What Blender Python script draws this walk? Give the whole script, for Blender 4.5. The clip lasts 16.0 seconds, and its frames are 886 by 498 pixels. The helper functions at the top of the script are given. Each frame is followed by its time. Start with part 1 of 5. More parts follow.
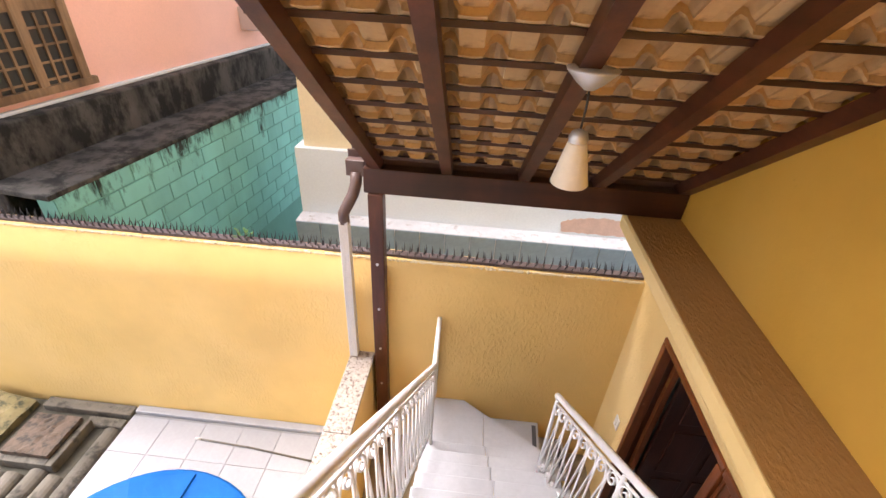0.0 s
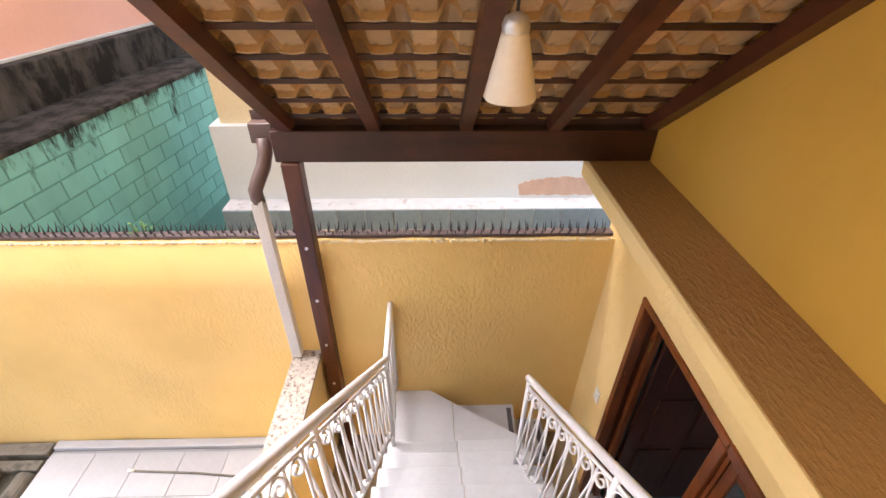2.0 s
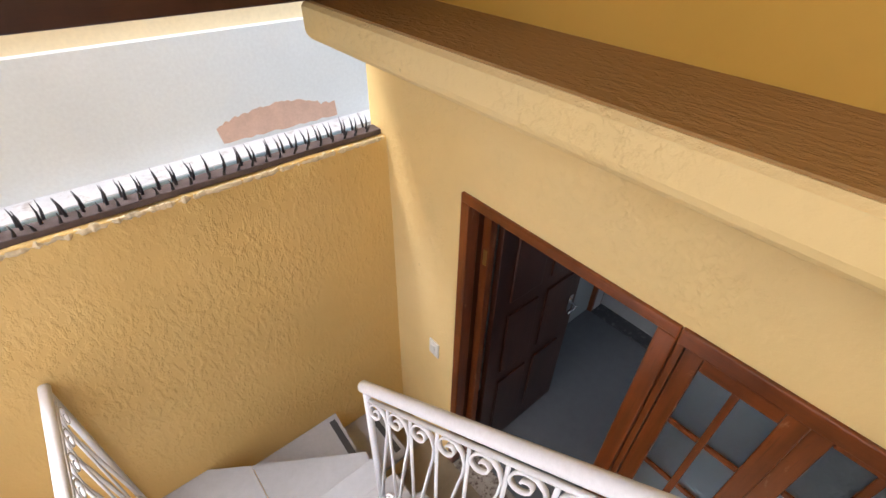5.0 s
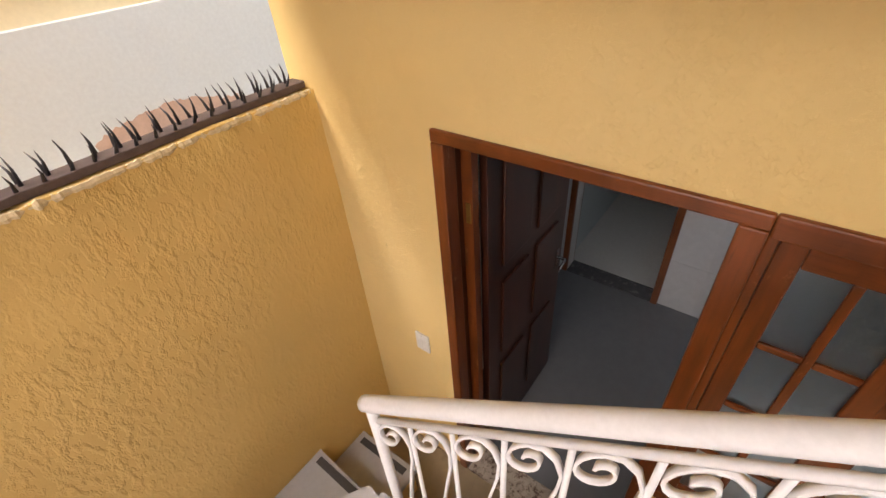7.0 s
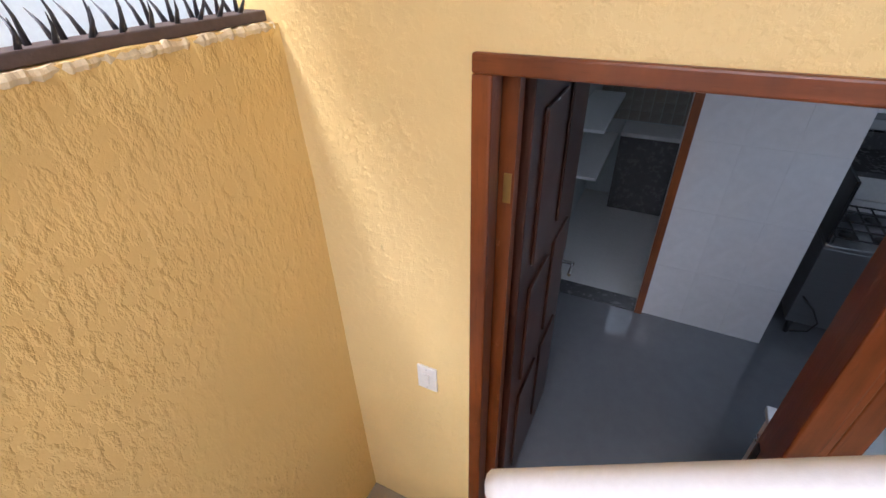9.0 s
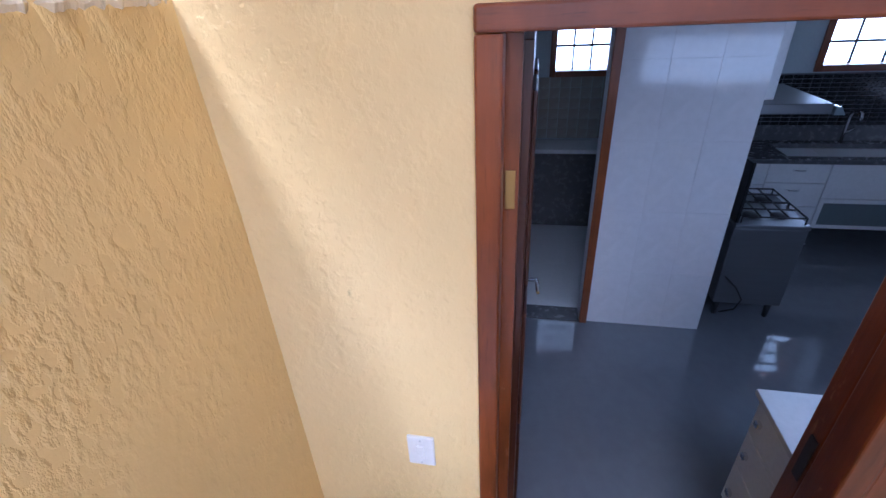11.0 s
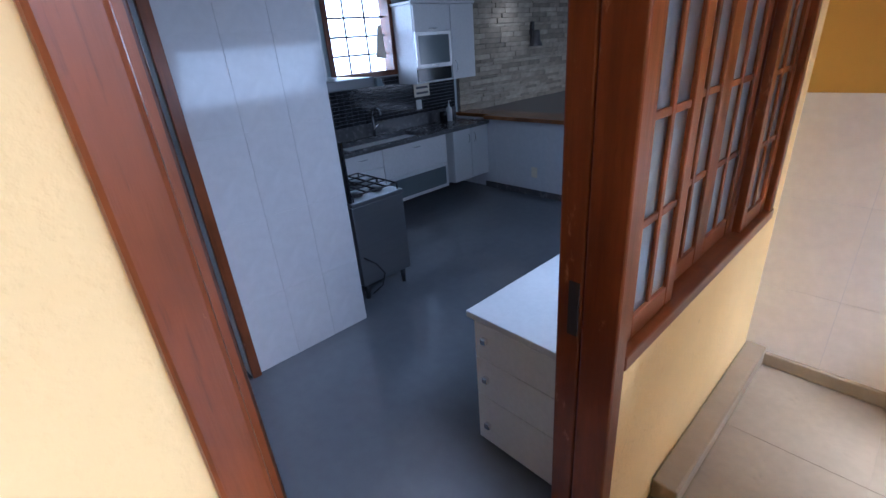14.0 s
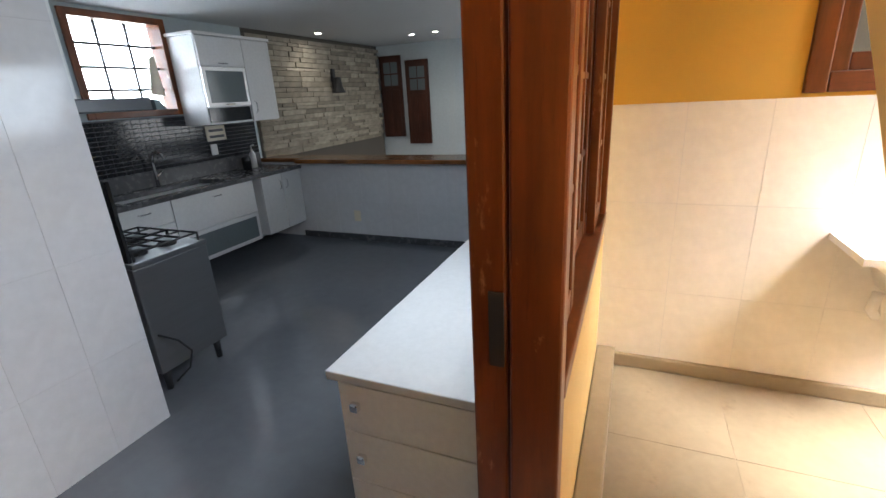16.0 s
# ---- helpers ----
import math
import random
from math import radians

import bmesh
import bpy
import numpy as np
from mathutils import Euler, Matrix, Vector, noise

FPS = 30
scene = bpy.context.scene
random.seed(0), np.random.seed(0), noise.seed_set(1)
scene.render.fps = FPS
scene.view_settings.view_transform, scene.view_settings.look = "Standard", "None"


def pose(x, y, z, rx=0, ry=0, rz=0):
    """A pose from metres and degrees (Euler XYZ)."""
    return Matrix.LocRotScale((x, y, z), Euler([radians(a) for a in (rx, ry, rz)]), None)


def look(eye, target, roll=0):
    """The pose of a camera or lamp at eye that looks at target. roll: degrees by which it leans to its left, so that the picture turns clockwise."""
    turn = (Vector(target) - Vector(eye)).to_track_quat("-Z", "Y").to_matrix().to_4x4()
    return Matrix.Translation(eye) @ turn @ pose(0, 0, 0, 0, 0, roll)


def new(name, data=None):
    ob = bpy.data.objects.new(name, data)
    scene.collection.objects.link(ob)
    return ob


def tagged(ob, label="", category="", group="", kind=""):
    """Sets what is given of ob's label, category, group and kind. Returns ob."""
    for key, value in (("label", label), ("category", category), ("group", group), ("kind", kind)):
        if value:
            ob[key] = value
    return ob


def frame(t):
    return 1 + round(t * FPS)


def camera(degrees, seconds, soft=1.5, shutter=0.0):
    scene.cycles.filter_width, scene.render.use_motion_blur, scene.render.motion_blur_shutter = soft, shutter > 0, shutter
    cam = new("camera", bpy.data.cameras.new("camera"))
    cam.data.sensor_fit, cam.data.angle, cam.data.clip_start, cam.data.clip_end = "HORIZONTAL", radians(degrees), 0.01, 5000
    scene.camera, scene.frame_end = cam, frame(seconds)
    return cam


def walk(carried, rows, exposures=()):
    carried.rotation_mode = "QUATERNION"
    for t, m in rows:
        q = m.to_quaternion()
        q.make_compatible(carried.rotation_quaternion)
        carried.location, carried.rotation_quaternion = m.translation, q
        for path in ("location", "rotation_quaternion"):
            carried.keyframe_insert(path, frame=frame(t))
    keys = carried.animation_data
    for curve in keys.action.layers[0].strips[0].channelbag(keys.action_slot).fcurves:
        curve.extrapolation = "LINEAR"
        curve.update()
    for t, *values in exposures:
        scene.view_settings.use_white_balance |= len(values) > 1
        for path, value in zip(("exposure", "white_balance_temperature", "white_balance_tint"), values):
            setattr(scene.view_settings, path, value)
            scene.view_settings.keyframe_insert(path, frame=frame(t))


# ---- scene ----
cam = camera(89.17, 16.0, shutter=0.0)
PATH = [
    (0, (0.100, -0.029, 4.256), (-0.005, 1.648, 3.172), 3.32),
    (0.5, (0.141, 0.051, 4.220), (0.047, 1.680, 3.063), 4.54),
    (1, (0.187, 0.129, 4.178), (0.107, 1.723, 2.973), 4.70),
    (1.5, (0.211, 0.203, 4.153), (0.226, 1.797, 2.945), -1.99),
    (2, (0.250, 0.352, 3.931), (0.293, 1.990, 2.784), 0.37),
    (2.5, (0.337, 0.441, 3.807), (0.943, 1.876, 2.552), 7.68),
    (3, (0.363, 0.615, 3.559), (0.984, 2.029, 2.288), 7.55),
    (3.5, (0.439, 0.732, 3.531), (1.252, 2.053, 2.268), 6.87),
    (4, (0.386, 0.826, 3.491), (1.412, 2.012, 2.250), 6.43),
    (4.5, (0.395, 1.019, 3.315), (1.397, 2.222, 2.071), 2.2),
    (7, (0.465, 1.466, 2.772), (1.666, 2.469, 1.526), -5.1),
    (7.5, (0.430, 1.530, 2.706), (1.798, 2.263, 1.445), 1.5),
    (8, (0.482, 1.698, 2.564), (1.855, 2.500, 1.351), 2.0),
    (10.5, (0.574, 2.125, 2.256), (2.229, 2.616, 1.246), -5.25),
    (11, (0.669, 2.230, 2.206), (2.370, 2.597, 1.220), -3.20),
    (11.5, (0.615, 2.272, 2.210), (2.354, 2.343, 1.224), -2.08),
    (12, (0.714, 2.348, 1.989), (2.463, 2.314, 1.021), -1.80),
    (12.5, (0.815, 2.411, 1.937), (2.531, 2.058, 0.972), -3.04),
    (13, (0.765, 2.452, 1.899), (2.388, 1.815, 0.920), -4.04),
    (13.5, (0.938, 2.403, 1.749), (2.586, 1.602, 0.948), -5.51),
    (14, (1.085, 2.363, 1.711), (2.447, 1.152, 0.887), -4.75),
    (14.5, (1.075, 2.354, 1.641), (2.151, 0.900, 0.788), -3.25),
    (15, (1.200, 2.255, 1.490), (2.288, 0.675, 0.925), -5.63),
    (15.5, (1.303, 2.213, 1.498), (2.118, 0.500, 0.864), -5.41),
    (16, (1.394, 2.203, 1.494), (2.140, 0.464, 0.846), -3.22),
]
EXPOSURES = [(0, 1.72, 6500, 18), (2, 1.72, 6500, 18), (4.5, 1.72, 6100, 14), (7, 1.60, 7300, 18), (8, 1.85, 6800, 13), (10.5, 2.08, 4750, 24), (11.5, 2.1, 4700, 22), (13.5, 2.2, 4650, 19), (14.5, 2.85, 5350, 15), (16, 3.08, 6400, 11)]
walk(cam, [(t, look(eye, target, roll)) for t, eye, target, roll in PATH], EXPOSURES)

# ---- light: overcast day, open sky over the yard ----
world = bpy.data.worlds.new("overcast_sky")
scene.world = world
world.use_nodes = True
wn = world.node_tree
sky = wn.nodes.new("ShaderNodeTexSky")
sky.sky_type = "NISHITA"
sky.sun_disc = False
sky.sun_elevation, sky.sun_rotation = radians(55), radians(-70)
sky.air_density, sky.dust_density, sky.ozone_density = 1.0, 6.0, 0.5
desat = wn.nodes.new("ShaderNodeHueSaturation")
desat.inputs["Saturation"].default_value = 0.35
wn.links.new(sky.outputs[0], desat.inputs["Color"])
wn.links.new(desat.outputs[0], wn.nodes["Background"].inputs[0])
wn.nodes["Background"].inputs[1].default_value = 0.15

sun_data = bpy.data.lights.new("sun", "SUN")
sun_data.energy, sun_data.angle, sun_data.color = 1.4, radians(30), (1.0, 0.97, 0.92)
sun = new("sun", sun_data)
sun.matrix_world = look((-6, 1.5, 12), (0, 0, 0))


def area_lamp(name, at, target, w, h, watts, color):
    d = bpy.data.lights.new(name, "AREA")
    d.shape, d.size, d.size_y, d.energy, d.color = "RECTANGLE", w, h, watts, color
    new(name, d).matrix_world = look(at, target)


# area lamps added to stand in for sky light at the house openings
SKYLIGHT = (0.74, 0.87, 1.0)
area_lamp("kitchen_window_light", (5.575, -0.60, 1.86), (4.5, -0.60, 1.86), 0.74, 0.70, 0.9, SKYLIGHT)
area_lamp("pantry_window_light", (5.575, 1.80, 1.82), (4.5, 1.80, 1.82), 0.48, 0.63, 0.12, SKYLIGHT)
# fill lamp added at an invented opening to brighten the living room
area_lamp("living_window_light", (1.58, -3.6, 1.55), (3.0, -3.6, 1.5), 1.4, 1.1, 1.2, SKYLIGHT)
# added fill just inside the frosted window, tilted down to brighten the kitchen floor
area_lamp("stair_window_light", (1.81, 0.70, 1.60), (2.63, 0.70, 1.03), 1.2, 0.5, 1.9, SKYLIGHT)

# ---- materials ----
def nodes_of(name):
    m = bpy.data.materials.new(name)
    m.use_nodes = True
    nt = m.node_tree
    return m, nt, nt.nodes["Principled BSDF"]


def tex_coord(nt, scale=(1, 1, 1)):
    c = nt.nodes.new("ShaderNodeTexCoord")
    mp = nt.nodes.new("ShaderNodeMapping")
    mp.inputs["Scale"].default_value = scale
    nt.links.new(c.outputs["Object"], mp.inputs["Vector"])
    return mp.outputs[0]


def noise_of(nt, vec, scale, detail=6.0, rough=0.6):
    n = nt.nodes.new("ShaderNodeTexNoise")
    n.inputs["Scale"].default_value, n.inputs["Detail"].default_value, n.inputs["Roughness"].default_value = scale, detail, rough
    nt.links.new(vec, n.inputs["Vector"])
    return n.outputs["Fac"]


def ramp(nt, fac, stops):
    r = nt.nodes.new("ShaderNodeValToRGB")
    e = r.color_ramp.elements
    while len(e) < len(stops):
        e.new(0.5)
    for k, (p, c) in enumerate(stops):
        e[k].position = p
        e[k].color = (*c, 1) if len(c) == 3 else c
    nt.links.new(fac, r.inputs[0])
    return r.outputs[0]


def mixed(nt, a, b, fac, blend="MIX"):
    m = nt.nodes.new("ShaderNodeMix")
    m.data_type, m.blend_type = "RGBA", blend
    for sock, v in ((m.inputs[6], a), (m.inputs[7], b), (m.inputs[0], fac)):
        if hasattr(v, "links"):
            nt.links.new(v, sock)
        else:
            sock.default_value = v if isinstance(v, float) else (*v, 1)
    return m.outputs[2]


def bumped(nt, bsdf, height, strength, distance=0.01):
    b = nt.nodes.new("ShaderNodeBump")
    b.inputs["Strength"].default_value, b.inputs["Distance"].default_value = strength, distance
    nt.links.new(height, b.inputs["Height"])
    nt.links.new(b.outputs[0], bsdf.inputs["Normal"])
    return b


def surface(name, color, rough=0.5, metal=0.0, vary=0.12, scale=3.0, fine=60.0, bump=0.1, stretch=(1, 1, 1), dirt=None, dirt_from=0.6, per_piece=0.0, spec=0.5, bump_dist=0.004):
    """Base colour with broad and fine variation, optional stains, relief and roughness wear."""
    m, nt, b = nodes_of(name)
    vec = tex_coord(nt, stretch)
    broad, grain = noise_of(nt, vec, scale), noise_of(nt, vec, fine, 3.0)
    lo, hi = [max(0, c * (1 - vary)) for c in color], [min(1, c * (1 + vary)) for c in color]
    col = ramp(nt, broad, [(0.3, lo), (0.7, hi)])
    col = mixed(nt, col, ramp(nt, grain, [(0.3, [c * 0.86 for c in color]), (0.7, [min(1, c * 1.08) for c in color])]), 0.35)
    if dirt:
        spots = noise_of(nt, vec, scale * 1.7, 9.0, 0.68)
        col = mixed(nt, col, dirt, ramp(nt, spots, [(dirt_from, (0, 0, 0)), (dirt_from + 0.14, (1, 1, 1))]))
    if per_piece:
        info = nt.nodes.new("ShaderNodeObjectInfo")
        lo = 1 - per_piece
        col = mixed(nt, col, ramp(nt, info.outputs["Random"], [(0, (lo, lo, lo)), (1, (1, 1, 1))]), 1.0, "MULTIPLY")
    nt.links.new(col, b.inputs["Base Color"])
    rg = nt.nodes.new("ShaderNodeMapRange")
    rg.inputs[3].default_value, rg.inputs[4].default_value = max(0.02, rough - 0.08), min(1, rough + min(0.1, rough))
    nt.links.new(broad, rg.inputs[0])
    nt.links.new(rg.outputs[0], b.inputs["Roughness"])
    b.inputs["Metallic"].default_value = metal
    b.inputs["Specular IOR Level"].default_value = spec
    if bump:
        bumped(nt, b, grain, bump, bump_dist)
    return m


def stucco(name, color, coarse=0.5, stretch=(1, 1, 0.5), size=28.0, dist=0.012, smooth=0.25):
    """Painted roughcast: trowel marks with a paint film, faded and stained in places."""
    m, nt, b = nodes_of(name)
    vec = tex_coord(nt)
    vec2 = tex_coord(nt, stretch)
    broad = noise_of(nt, vec, 1.3, 5.0)
    fade = noise_of(nt, vec, 0.6, 3.0)
    c = color
    col = ramp(nt, broad, [(0.3, [x * 0.9 for x in c]), (0.7, [min(1, x * 1.06) for x in c])])
    pale = [min(1, c[0] * 1.0 + 0.03), min(1, c[1] * 1.04 + 0.03), min(1, c[2] * 1.2 + 0.03)]
    col = mixed(nt, col, pale, ramp(nt, fade, [(0.45, (0, 0, 0)), (0.75, (0.6, 0.6, 0.6))]))
    speck = noise_of(nt, vec, 9.0, 10.0, 0.75)
    col = mixed(nt, col, [x * 0.45 for x in c], ramp(nt, speck, [(0.67, (0, 0, 0)), (0.75, (0.7, 0.7, 0.7))]))
    nt.links.new(col, b.inputs["Base Color"])
    b.inputs["Roughness"].default_value = 0.62
    b.inputs["Specular IOR Level"].default_value = 0.3
    big = noise_of(nt, vec2, size, 4.0, 0.55)
    mask = ramp(nt, noise_of(nt, vec, 1.5, 3.0), [(0.42, [smooth] * 3), (0.66, (1, 1, 1))])
    h = mixed(nt, (0.5, 0.5, 0.5), ramp(nt, big, [(0.45, (0, 0, 0)), (0.68, (1, 1, 1))]), mask)
    h = mixed(nt, h, noise_of(nt, vec, 120.0, 3.0), 0.12)
    bumped(nt, b, h, coarse, dist)
    return m


def mouldy_paint(name, color, top, depth):
    """Old outdoor paint with black mould that runs down from the coping in ragged streaks."""
    m, nt, b = nodes_of(name)
    g = nt.nodes.new("ShaderNodeNewGeometry")
    mp = nt.nodes.new("ShaderNodeMapping")
    mp.inputs["Scale"].default_value = (1, 1, 0.35)
    nt.links.new(g.outputs["Position"], mp.inputs["Vector"])
    vec = mp.outputs[0]
    col = ramp(nt, noise_of(nt, vec, 2.0), [(0.3, [c * 0.84 for c in color]), (0.7, [min(1, c * 1.08) for c in color])])
    info = nt.nodes.new("ShaderNodeObjectInfo")
    col = mixed(nt, col, ramp(nt, info.outputs["Random"], [(0, (0.86, 0.86, 0.86)), (1, (1, 1, 1))]), 1.0, "MULTIPLY")
    sep = nt.nodes.new("ShaderNodeSeparateXYZ")
    nt.links.new(g.outputs["Position"], sep.inputs[0])
    near = nt.nodes.new("ShaderNodeMapRange")
    near.inputs[1].default_value, near.inputs[2].default_value = top - depth, top
    near.inputs[3].default_value, near.inputs[4].default_value = 0.0, 0.20
    nt.links.new(sep.outputs["Z"], near.inputs[0])
    add = nt.nodes.new("ShaderNodeMath")
    nt.links.new(near.outputs[0], add.inputs[0])
    nt.links.new(noise_of(nt, vec, 4.5, 9.0, 0.7), add.inputs[1])
    col = mixed(nt, col, (0.02, 0.03, 0.025), ramp(nt, add.outputs[0], [(0.64, (0, 0, 0)), (0.76, (1, 1, 1))]))
    nt.links.new(col, b.inputs["Base Color"])
    b.inputs["Roughness"].default_value = 0.75
    bumped(nt, b, noise_of(nt, vec, 45.0, 4.0), 0.25, 0.004)
    return m


def wood(name, color, axis="z", rough=0.38, worn=None):
    m, nt, b = nodes_of(name)
    s = {"x": (0.6, 9, 9), "y": (9, 0.6, 9), "z": (9, 9, 0.6)}[axis]
    vec = tex_coord(nt, s)
    grain, fibre = noise_of(nt, vec, 2.2, 8.0, 0.62), noise_of(nt, vec, 14.0, 4.0, 0.7)
    col = ramp(nt, grain, [(0.25, [c * 0.55 for c in color]), (0.5, color), (0.78, [min(1, c * 1.35) for c in color])])
    col = mixed(nt, col, [c * 0.4 for c in color], ramp(nt, fibre, [(0.58, (0, 0, 0)), (0.75, (0.7, 0.7, 0.7))]))
    blot = noise_of(nt, tex_coord(nt, (1, 1, 0.4)), 4.0, 5.0)
    col = mixed(nt, col, ramp(nt, blot, [(0.35, (0.5, 0.46, 0.42)), (0.62, (1, 1, 1))]), 1.0, "MULTIPLY")
    if worn:
        w = noise_of(nt, tex_coord(nt, (3, 3, 1.2)), 5.0, 8.0, 0.7)
        col = mixed(nt, col, worn, ramp(nt, w, [(0.63, (0, 0, 0)), (0.70, (0.85, 0.85, 0.85))]))
    nt.links.new(col, b.inputs["Base Color"])
    b.inputs["Roughness"].default_value = rough
    bumped(nt, b, fibre, 0.18, 0.003)
    return m


def glass(name, color=(0.9, 0.95, 0.97), rough=0.02, wavy=0.0):
    m, nt, b = nodes_of(name)
    b.inputs["Base Color"].default_value = (*color, 1)
    b.inputs["Transmission Weight"].default_value = 1.0
    b.inputs["Roughness"].default_value, b.inputs["IOR"].default_value = rough, 1.45
    if wavy:
        bumped(nt, b, noise_of(nt, tex_coord(nt), 45.0, 2.0), wavy, 0.01)
    return m


def glow(name, color, strength):
    m, nt, b = nodes_of(name)
    b.inputs["Base Color"].default_value = (*color, 1)
    b.inputs["Emission Color"].default_value = (*color, 1)
    b.inputs["Emission Strength"].default_value = strength
    return m


